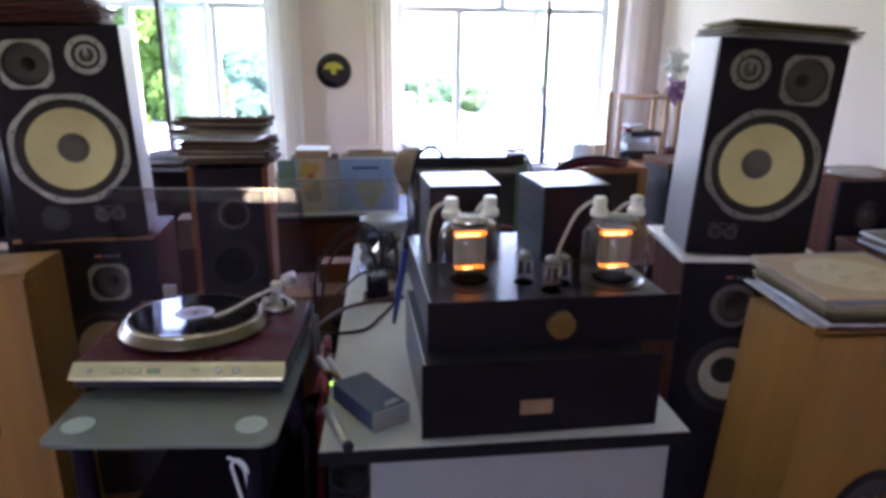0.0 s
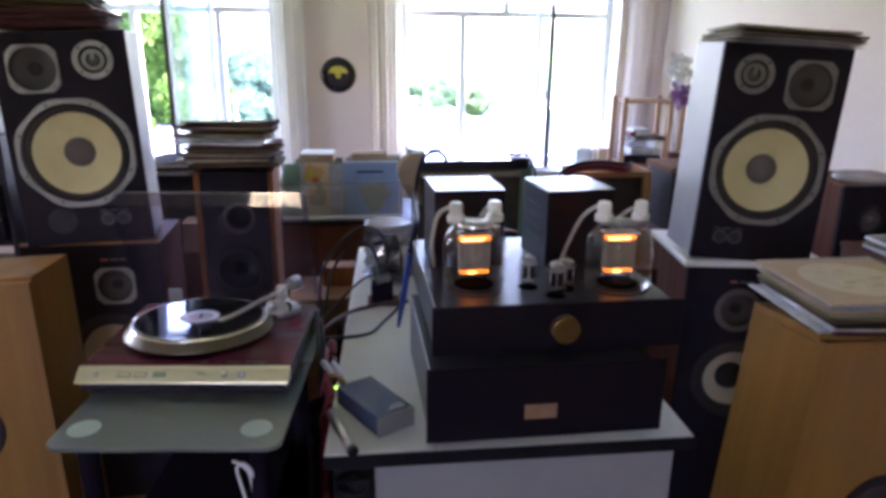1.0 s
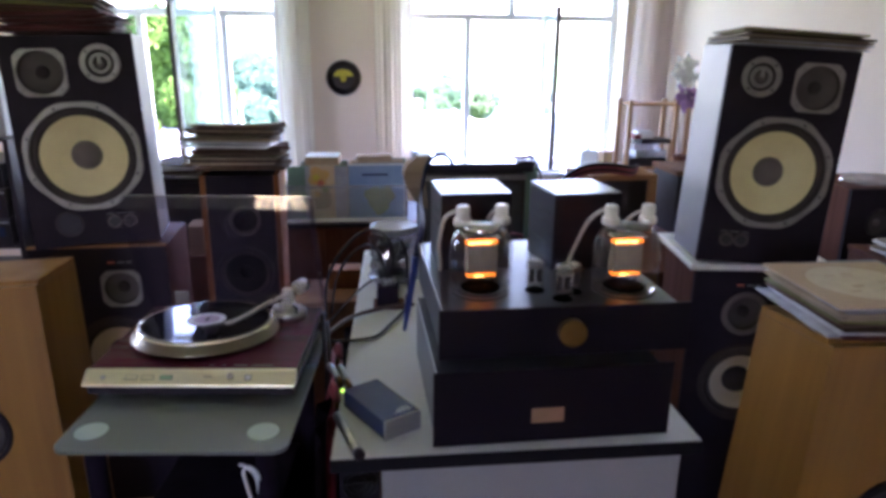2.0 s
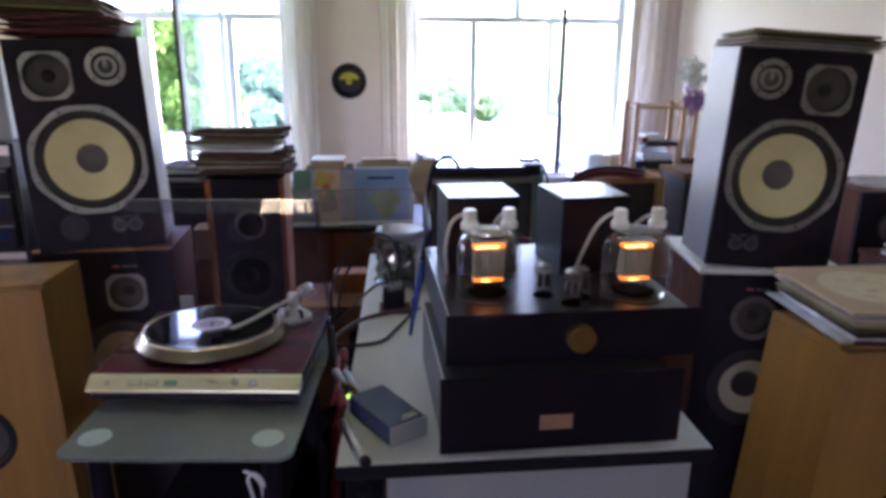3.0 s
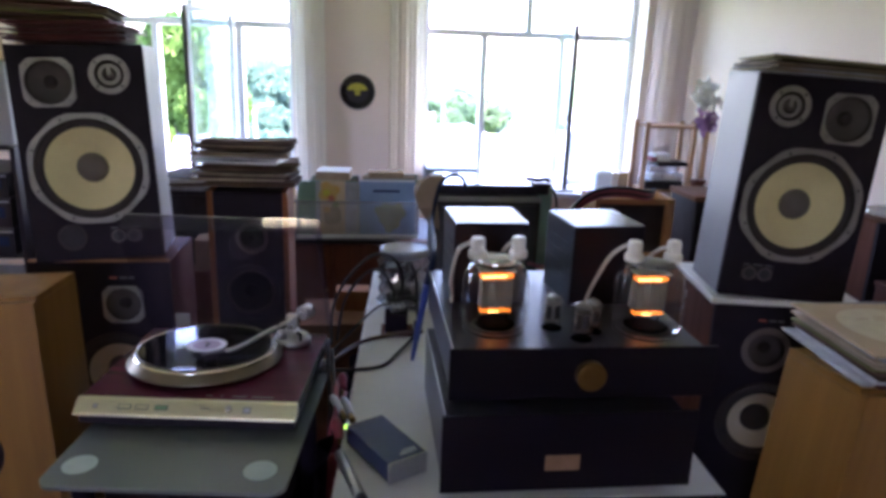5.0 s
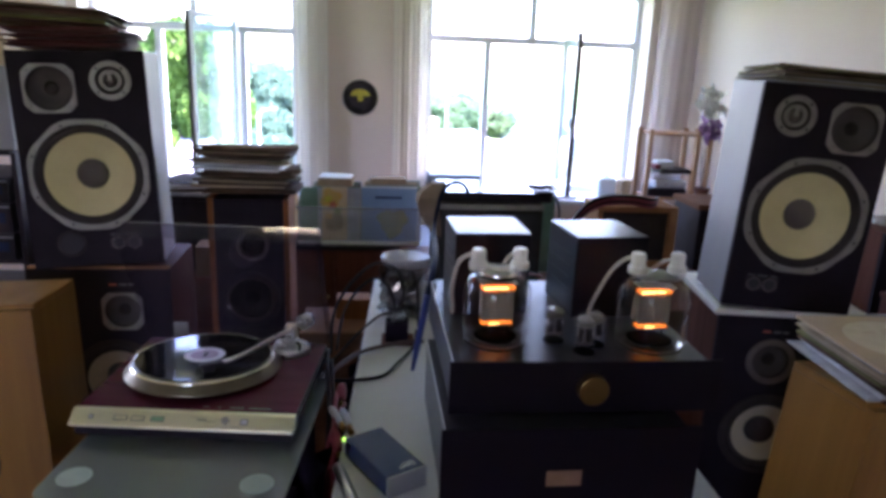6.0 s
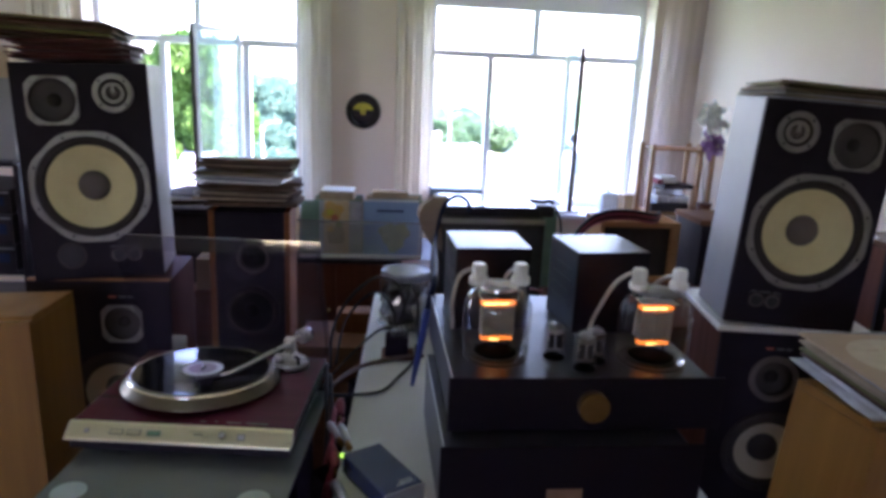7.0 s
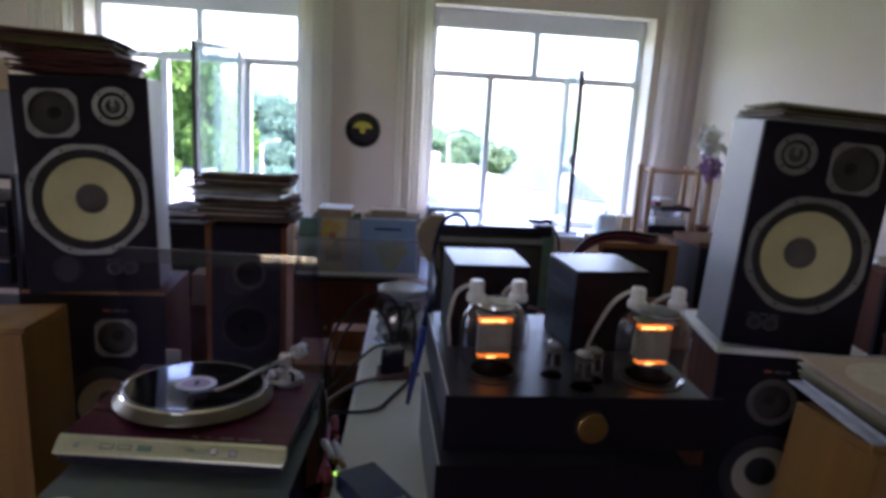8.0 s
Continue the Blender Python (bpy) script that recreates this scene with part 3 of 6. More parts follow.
def cabinet(t, W, D, H, side, holes):
    """A loudspeaker box of veneered panels behind a front board with a hole for each unit."""
    k, e = 0.018, 0.0165
    for s in (-1, 1):
        part("side_panel", blk(min(s * W / 2, s * (W / 2 - k)), max(s * W / 2, s * (W / 2 - k)), e, D, 0, H, 0.002), side, t)
    part("bottom_panel", blk(-W / 2 + k, W / 2 - k, e, D, 0, k), side, t)
    part("top_panel", blk(-W / 2 + k, W / 2 - k, e, D, H - k, H), side, t)
    part("back_panel", blk(-W / 2 + k, W / 2 - k, D - k, D - 0.002, k, H - k), side, t)
    return part("baffle", holed(-W / 2, W / 2, 0, H, holes, -0.002, 0.014), M_BAFFLE, t, "black front board", pose(0, 0.002, 0))


def monitor(m, W, D, H, inner, label, wz, hz, dx):
    """A three-way monitor; inner is +1 where the tweeter sits to the right."""
    t = thing("loudspeaker", m, label, "loudspeaker", "stacked loudspeakers")
    u = lambda k: (k - 0.5) * W  # noqa: E731
    wf, md, tw = (dx, wz * H, 0.467 * W), (inner * u(0.287) + dx, hz * H, 0.226 * W), (inner * u(0.736) + dx, (hz + 0.034) * H, 0.154 * W)
    base = cabinet(t, W, D, H, M_SIDE, [(wf[0], wf[1], wf[2] * 0.875), (md[0], md[1], md[2] * 0.755), (tw[0], tw[1], tw[2] * 0.69)])
    driver(base, *wf, "woofer", octagon, M_CONE, M_CAP, screws=8, ring_in=0.88, cone_k=0.73, cap_k=0.26)
    driver(base, *md, "midrange", squarish, M_CONE_D, M_RUBBER, screws=4, ring_in=0.76, cone_k=0.7, cap_k=0.24)
    horn_tweeter(base, *tw)
    if inner > 0:
        part("port", turned([(0.038, 0.0022), (0.037, 0.0026), (0.0001, 0.0026)], 32, FRONT @ pose(inner * u(0.30), 0.115 * H, 0)), M_DARK, base, "round black port")
        part("port_ring", turned([(0.0385, 0.0021), (0.0395, 0.0042), (0.0425, 0.0042), (0.0435, 0.0021)], 32, FRONT @ pose(inner * u(0.30), 0.115 * H, 0), caps=False), M_RUBBER, base, "dark rubber port ring")
    plate = part("level_plate", blk(inner * u(0.72) - 0.05, inner * u(0.72) + 0.05, -0.002, -0.0002, 0.085 * H, 0.155 * H, 0.0008), M_KNOB, base)
    for dx in (-0.024, 0.024):
        part("level_knob", turned([(0.017, 0.002), (0.016, 0.006), (0.006, 0.0065), (0.0001, 0.0065)], 24, FRONT @ pose(inner * u(0.72) + dx, 0.112 * H, 0)), M_KNOB, plate, "dark turning level knob")
        part("dial_ring", turned([(0.018, 0.0022), (0.019, 0.003), (0.0215, 0.003), (0.0222, 0.0022)], 28, FRONT @ pose(inner * u(0.72) + dx, 0.112 * H, 0), caps=False), M_CAP, plate, "grey printed dial ring")
    part("marking", bars(bmesh.new(), inner * u(0.72) - 0.045, -0.0022, 0.15 * H, (0.02, 0.03, 0.02), 0.004, 0.008), M_PRINT, plate)
    return t


LEFT_M, RIGHT_M = T(-0.873, 1.995, 1.013, 7.5, -1.35, -1.9), T(1.298, 1.63, 0.995, -9.5, -0.76, 2.9)
monitor(RIGHT_M, 0.39, 0.267, 0.683, -1, "black three-way loudspeaker with cream woofer on a white board", 0.439, 0.8345, 0.0)
monitor(LEFT_M, 0.39, 0.267, 0.683, 1, "black three-way loudspeaker with cream woofer on a lower loudspeaker", 0.439, 0.8345, 0.0)

board = solid("speaker_board", blk(-0.24, 0.235, -0.005, 0.40, 0, 0.02, 0.003), M_BOARD, "white painted board between two stacked loudspeakers", "board", T(1.327, 1.625, 0.972, -8.3))


def lower_box(m, W, D, H, tw, wf, label, shape=squarish, ring=M_RING):
    """A dark walnut loudspeaker with black front: tweeter, woofer and name bars."""
    t = thing("floor_loudspeaker", m, label, "loudspeaker", "lower loudspeakers")
    base = cabinet(t, W, D, H, M_BROWN, [(tw[0], tw[1], tw[2] * 0.735), (wf[0], wf[1], wf[2] * 0.855)])
    driver(base, tw[0], tw[1], tw[2], "tweeter", shape, M_CONE_D, M_RUBBER, ring=ring, screws=4, ring_in=0.74, cone_k=0.68, cap_k=0.28)
    driver(base, wf[0], wf[1], wf[2], "woofer", round_shape, M_CONE_B, M_RUBBER, ring=M_RUBBER, screws=6, cone_k=0.70, cap_k=0.34)
    part("edge_strip", blk(-W / 2, W / 2, 0.001, 0.016, H + 0.0005, H + 0.008, 0.001), M_CRATE_T, t, "bare wooden front edge")
    part("maker_mark", blk(tw[0] - 0.038, tw[0] - 0.014, -0.0034, -0.0022, H - 0.057, H - 0.050), M_RED, base, "small red emblem")
    part("marking", bars(bmesh.new(), tw[0] - 0.006, -0.0030, H - 0.057, (0.025, 0.018), 0.007, 0.005), M_PRINT, base)
    return t


lower_box(T(1.315, 1.66, 0, -10), 0.385, 0.36, 0.962, (-0.011, 0.806, 0.078), (0.005, 0.545, 0.145), "walnut floor loudspeaker with black front and pale woofer", round_shape, M_CAP)
lower_box(T(-0.885, 2.0, 0, 1), 0.445, 0.34, 1.0, (0.066, 0.852, 0.078), (0.035, 0.60, 0.15), "walnut floor loudspeaker with black front and grey tweeter")


def oak_box(m, W, D, H, dx, dz, R, label):
    """A tall oak veneered loudspeaker with a proud front board and a black driver low down."""
    t = thing("oak_loudspeaker", m, label, "loudspeaker", "oak loudspeakers")
    part("side_panel", blk(-W / 2, -W / 2 + 0.02, 0.021, D, 0, H - 0.0205), M_OAK, t)
    part("side_panel", blk(W / 2 - 0.02, W / 2, 0.021, D, 0, H - 0.0205), M_OAK, t)
    part("back_panel", blk(-W / 2 + 0.0205, W / 2 - 0.0205, D - 0.02, D, 0, H - 0.0205), M_OAK, t)
    part("top_panel", blk(-W / 2, W / 2, 0.021, D, H - 0.02, H, 0.002), M_OAK, t)
    f = part("front_board", holed(-W / 2, W / 2, 0, H - 0.012, [(dx, dz, 0.85 * R)], -0.002, 0.0185), M_OAK, t, "", pose(0, 0.002, 0))
    driver(f, dx, dz, R, "woofer", round_shape, M_CONE_D, M_CAP, ring=M_DARK, screws=6)
    part("base_strip", blk(-W / 2 + 0.01, W / 2 - 0.01, 0.03, D - 0.01, -0.012, -0.0005), M_DARK, t)
    return t


oak_box(T(-1.0, 1.45, 0.012, 1.0, -3.0, -2.2), 0.34, 0.28, 1.034, -0.06, 0.60, 0.10, "tall oak veneered loudspeaker standing on the floor")
oak_box(T(1.139, 0.925, 0.03, 8.0, 0.0, 5.0), 0.36, 0.235, 1.006, 0.115, 0.50, 0.13, "tall oak veneered loudspeaker under a pile of records")

# small black loudspeaker that carries a pile of sleeves
t = thing("bookshelf_loudspeaker", T(-0.412, 2.10, 0.0, 0), "tall black loudspeaker with brown wooden side panels", "loudspeaker")
part("body", blk(-0.118, 0.118, 0.06, 0.2, 0.0, 1.226, 0.002), M_BAFFLE, t)
for s in (-1, 1):
    part("side_panel", blk(s * 0.128 - 0.0095, s * 0.128 + 0.0095, -0.004, 0.205, 0.0, 1.228, 0.003), M_CHERRY, t, "reddish brown wooden side panel")
f = part("front_panel", holed(-0.117, 0.117, 0.0, 1.225, [(0.01, 1.06, 0.047), (0.0, 0.86, 0.085)], -0.002, 0.058), M_BAFFLE, t, "", pose(0, 0.002, 0))
driver(f, 0.01, 1.06, 0.055, "tweeter", round_shape, M_HOLE, M_HOLE, ring=M_CAP, screws=4)
driver(f, 0.0, 0.86, 0.10, "woofer", round_shape, M_HOLE, M_HOLE, ring=M_BAFFLE, screws=6)
part("trim_ring", turned([(0.1005, 0.002), (0.1015, 0.006), (0.1035, 0.007), (0.1045, 0.002)], 56, FRONT @ pose(0.0, 0.86, 0), caps=False), M_SCREW, f, "thin dark metal trim ring")

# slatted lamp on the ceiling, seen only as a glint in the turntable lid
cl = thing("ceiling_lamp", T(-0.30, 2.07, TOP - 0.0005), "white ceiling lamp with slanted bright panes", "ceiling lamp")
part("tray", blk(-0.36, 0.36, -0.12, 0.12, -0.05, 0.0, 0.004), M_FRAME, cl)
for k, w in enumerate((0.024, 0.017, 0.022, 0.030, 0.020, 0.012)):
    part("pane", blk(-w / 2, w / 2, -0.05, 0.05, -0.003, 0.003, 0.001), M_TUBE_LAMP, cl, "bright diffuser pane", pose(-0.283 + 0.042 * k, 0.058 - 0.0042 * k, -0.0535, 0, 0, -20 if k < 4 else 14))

# ---- record sleeves ----
def sleeve_mesh(name, w, h, material, seed, wrap=False):
    """One record sleeve: a thin card, bowed, worn at the corners; wrap adds a loose skirt of clear film."""
    rnd = random.Random(seed)
    n = 6
    bow = [rnd.uniform(-0.0022, 0.0035) for _ in range(3)]
    bm = bmesh.new()

    def sheet(z, inset):
        rows = []
        for j in range(n + 1):
            row = []
            for i in range(n + 1):
                u, v = 2 * i / n - 1, 2 * j / n - 1
                edge = 0.0016 * rnd.uniform(-1, 1) if max(abs(u), abs(v)) == 1 else 0.0
                k = (w / 2 - inset) * (1.0 - (0.012 if abs(u) == 1 and abs(v) == 1 else 0.0))
                row.append(bm.verts.new((k * u + edge, k * v + edge, z + bow[0] * u * u + bow[1] * v * v + bow[2] * u * v)))
            rows.append(row)
        return rows

    lo, hi = sheet(0.0, 0.0), sheet(h, 0.0006)
    for j in range(n):
        for i in range(n):
            bm.faces.new((lo[j][i], lo[j + 1][i], lo[j + 1][i + 1], lo[j][i + 1]))
            bm.faces.new((hi[j][i], hi[j][i + 1], hi[j + 1][i + 1], hi[j + 1][i])).smooth = True
    rim = [(0, i) for i in range(n)] + [(j, n) for j in range(n)] + [(n, n - i) for i in range(n)] + [(n - j, 0) for j in range(n)]
    for (j0, i0), (j1, i1) in zip(rim, rim[1:] + rim[:1]):
        bm.faces.new((lo[j0][i0], lo[j1][i1], hi[j1][i1], hi[j0][i0]))
    if wrap:
        out = []
        for j, i in rim:
            c = hi[j][i].co
            k = 1 + rnd.uniform(0.012, 0.05)
            out.append(bm.verts.new((c.x * k, c.y * k, c.z - h * rnd.uniform(0.1, 0.9))))
        for k, (j, i) in enumerate(rim):
            m = (k + 1) % len(rim)
            bm.faces.new((hi[j][i], out[k], out[m], hi[rim[m][0]][rim[m][1]]))
    return finish(bm, name, material)


def pile(x, y, z, count, mats, hs, spread, yaw, label, group, seed, lean=(0, 0), size=0.315, slack=0.0):
    """A loose pile of sleeves; returns the height that it reaches."""
    rnd = random.Random(seed)
    meshes = [[sleeve_mesh("record_sleeve", size, h, m, seed + i + 7 * j, m is M_SLEEVE_P) for i, h in enumerate(hs)] for j, m in enumerate(mats)]
    for i in range(count):
        k = rnd.randrange(len(hs))
        tilt = (lean[0] + rnd.gauss(0, slack), lean[1] + rnd.gauss(0, slack))
        m = T(x + rnd.gauss(0, spread), y + rnd.gauss(0, spread), z, yaw + rnd.gauss(0, spread * 160), *tilt)
        solid("record_sleeve", rnd.choice(meshes)[k], None, label, "record sleeve", m, group)
        z += hs[k] + 0.0006 + 0.003 * slack
    return z


# pile on the small black loudspeaker
z = pile(-0.425, 2.24, 1.234, 4, [M_SLEEVE, M_SLEEVE_D], (0.009, 0.012), 0.014, 0, "worn cardboard record sleeve in a loose pile", "pile on the black loudspeaker", 5, lean=(-4.5, 0), slack=0.4)
z = pile(-0.42, 2.24, z, 3, [M_SLEEVE_D], (0.006, 0.009), 0.016, 2, "dark cardboard record sleeve in a loose pile", "pile on the black loudspeaker", 9, lean=(-4.5, 0), slack=0.4)
z = pile(-0.455, 2.235, z, 2, [M_SLEEVE_P], (0.006,), 0.012, -4, "film-wrapped record sleeve in a loose pile", "pile on the black loudspeaker", 11, lean=(-4.5, 0), slack=0.4)
z = pile(-0.43, 2.24, z, 5, [M_SLEEVE, M_SLEEVE_D, M_SLEEVE], (0.006, 0.009), 0.014, 1, "worn cardboard record sleeve in a loose pile", "pile on the black loudspeaker", 12, lean=(-4.5, 0), slack=0.3)
z = pile(-0.43, 2.24, z, 2, [M_SLEEVE_D], (0.005,), 0.010, 3, "dark record sleeve on top of a loose pile", "pile on the black loudspeaker", 15, lean=(-4.5, 0))
# piles on top of the two monitors
top = LEFT_M @ Vector((-0.02, 0.13, 0.683))
z = pile(top.x, top.y, top.z + 0.006, 9, [M_SLEEVE_R, M_SLEEVE_D, M_SLEEVE_R], (0.004, 0.006), 0.012, 4, "dark maroon record sleeve lying on a loudspeaker", "pile on the loudspeaker by the window", 21, (-1.4, -1.9), 0.33, 0.35)
z = pile(top.x - 0.05, top.y + 0.01, z, 10, [M_SLEEVE_R, M_SLEEVE_D, M_SLEEVE_O, M_SLEEVE], (0.004, 0.006), 0.014, 8, "worn record sleeve lying on a loudspeaker", "pile on the loudspeaker by the window", 23, (-3, 1), 0.32)
top = RIGHT_M @ Vector((0.005, 0.13, 0.683))
z = pile(top.x, top.y, top.z + 0.004, 4, [M_SLEEVE_P, M_SLEEVE], (0.004, 0.006), 0.010, -12, "record in crinkled clear film on a loudspeaker", "pile on the loudspeaker by the wall", 31, (-0.8, 2.9), 0.37)
z = pile(top.x + 0.012, top.y, z, 4, [M_SLEEVE, M_SLEEVE_O, M_SLEEVE_D], (0.004, 0.006), 0.010, -13, "worn record sleeve lying on a loudspeaker", "pile on the loudspeaker by the wall", 33, (-0.8, 2.9), 0.36)
# pile on the oak loudspeaker
z = pile(1.215, 1.065, 1.046, 8, [M_SLEEVE_P, M_SLEEVE_D, M_SLEEVE_R, M_SLEEVE_O, M_SLEEVE_P], (0.004, 0.007), 0.011, -3, "film-wrapped record sleeve in a pile on oak", "pile on the oak loudspeaker", 41, slack=0.35)
z = pile(1.205, 1.055, z, 7, [M_SLEEVE_P, M_SLEEVE_D, M_SLEEVE_P, M_SLEEVE], (0.003, 0.005), 0.009, -2, "film-wrapped record sleeve in a pile on oak", "pile on the oak loudspeaker", 43, slack=0.35)

top_sleeve = thing("record_sleeve", T(1.185, 1.035, z, -2.5), "tan record sleeve with a cream oval on top of a pile", "record sleeve", "pile on the oak loudspeaker")
part("cover", blk(-0.1575, 0.1575, -0.1575, 0.1575, 0, 0.006, 0.0015, 1), M_SLEEVE_T, top_sleeve)
bm = turned([(0.118, 0.0062), (0.118, 0.0066), (0.0001, 0.0066)], 48)
part("printed_disc", bm, M_CREAM, top_sleeve, "cream printed disc")
rnd = random.Random(3)
for k in range(9):
    a, r = rnd.uniform(0, 6.28), rnd.uniform(0.03, 0.09)
    part("print_mark", blk(r * math.cos(a) - 0.014, r * math.cos(a) + 0.014, r * math.sin(a) - 0.004, r * math.sin(a) + 0.004, 0.0067, 0.0070), M_SLEEVE_T, top_sleeve)

# ---- table with the amplifiers ----
t = thing("side_table", T(0.3125, 0.80, 0, -1.2), "grey-white laminate table with dark edging and white panels", "table")
W2, DEP = 0.3785, 1.42
bm = blk(-W2, W2, 0.003, DEP, 0.872, 0.90, 0.002)
for v in bm.verts:
    if v.co.x < 0:
        v.co.x += 0.062 * v.co.y / DEP
part("tabletop", bm, M_TABLE, t)
part("edge_band", blk(-W2 - 0.002, W2 + 0.002, -0.004, 0.0025, 0.870, 0.8985, 0.002), M_EDGE, t, "dark plastic edge band")
part("front_panel", blk(-0.28, W2 - 0.02, 0.045, 0.063, 0.02, 0.8715, 0.002), M_PANEL, t, "white board front panel")
part("leg_panel", blk(W2 - 0.032, W2 - 0.008, 0.064, DEP - 0.03, 0.0, 0.8715, 0.002), M_PANEL, t)
bm = blk(-0.355, -0.337, 0.05, DEP - 0.052, 0.0, 0.8715, 0.002)
for v in bm.verts:
    v.co.x += 0.062 * v.co.y / DEP
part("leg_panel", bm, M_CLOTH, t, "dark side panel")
part("back_panel", blk(-0.27, W2 - 0.04, DEP - 0.05, DEP - 0.032, 0.05, 0.8715), M_PANEL, t)

t = thing("case_fan", T(0.0, 0.825, 0.755), "dark round wire grille of an appliance under the table", "fan")
part("body", blk(-0.052, 0.03, 0.03, 0.1, 0, 0.115, 0.004), M_DARK, t)
bm = bmesh.new()
for r in (0.014, 0.025, 0.036):
    lathe(bm, [(r - 0.002, 0), (r, 0.002), (r + 0.002, 0), (r, -0.002), (r - 0.0021, 0)], 32, pose(-0.011, 0.026, 0.056) @ FRONT)
box(bm, -0.048, 0.026, 0.0235, 0.0255, 0.054, 0.058)
box(bm, -0.013, -0.009, 0.0235, 0.0255, 0.02, 0.092)
part("grille", bm, M_SCREW, t)
solid("shelf_block", blk(-0.045, 0.025, 0.83, 1.3, 0.71, 0.754, 0.004), M_DARK, "dark shelf under the table corner", "shelf")


def amplifier(name, m, W, Wl, Wr, D, H, label, lid):
    """A black steel chassis behind a wider, thin front plate."""
    t = thing(name, m, label, "amplifier", "amplifiers on the table")
    part("front_plate", blk(-W / 2, W / 2, -0.006, 0, 0.0, H, 0.0012), M_AMP, t)
    part("chassis", blk(-W / 2 + Wl, W / 2 - Wr, 0.0005, D, 0.004, H - 0.002, 0.002), lid, t)
    # Pale strip in place of the window's highlight along the chassis edge.
    part("edge_highlight", blk(-W / 2 + Wl - 0.0006, -W / 2 + Wl + 0.0018, 0.0006, D - 0.002, H - 0.0045, H - 0.0016, 0.0006), M_FACE, t, "pale strip drawn as the edge's highlight")
    for x in (-W / 2 + 0.06, W / 2 - 0.06):
        for y in (0.05, D - 0.05):
            part("foot", turned([(0.014, -0.004), (0.016, 0.0), (0.016, 0.0035), (0.0001, 0.0035)], 16, pose(x, y, 0)), M_RUBBER, t)
    return t


low = amplifier("power_supply", T(0.381, 0.826, 0.905), 0.49, 0.006, 0.028, 0.42, 0.161, "black steel amplifier box with a small copper nameplate", M_AMP_LIT)
plate = part("nameplate", blk(-0.047, 0.02, -0.0085, -0.0062, 0.043, 0.075, 0.0008), M_PLATE, low, "small worn copper nameplate")
part("raised_edge", blk(-0.044, 0.017, -0.0091, -0.0086, 0.046, 0.072, 0.0002), M_PLATE, plate)
amp = amplifier("tube_amplifier", T(0.4135, 0.876, 1.0705), 0.523, 0.006, 0.026, 0.49, 0.1045, "black tube amplifier with glass tubes and a brass knob", M_AMP_LIT)
knob = part("volume_knob", turned([(0.0285, 0.006), (0.0285, 0.0235), (0.0275, 0.0248), (0.0255, 0.0252), (0.019, 0.0248), (0.0001, 0.0245)], 48, FRONT @ pose(0.008, 0.0515, 0)), M_BRASS, amp, "round turned brass volume knob")
part("knob_face", turned([(0.0205, 0.0247), (0.020, 0.0258), (0.006, 0.0254), (0.0045, 0.0262), (0.0001, 0.0262)], 40, FRONT @ pose(0.008, 0.0515, 0)), M_BRASS, knob)
# vent slots, cut as dark recesses in the side of each transformer cover
TOPZ = 0.1045


def cover(x, y, yaw, w, d, h):
    c = part("transformer_cover", blk(-w / 2, w / 2, 0, d, 0, h, 0.002), M_AMP, amp, "black steel transformer cover", pose(x, y, TOPZ - 0.002, 0, 0, yaw))
    part("cover_top", blk(-w / 2 + 0.001, w / 2 - 0.001, 0.001, d - 0.001, h + 0.0002, h + 0.002, 0.0008), M_COVER, c, "glossy black top plate")
    for k in range(4):
        part("vent_slot", blk(-w / 2 - 0.0012, -w / 2 - 0.0001, 0.03, d - 0.03, 0.05 + 0.026 * k, 0.058 + 0.026 * k), M_SCREW, c)
    return c


cover(0.268 - 0.4135, 1.127 - 0.876, 1.6, 0.164, 0.167, 0.179)
cover(0.525 - 0.4135, 1.108 - 0.876, 5.0, 0.164, 0.172, 0.179)


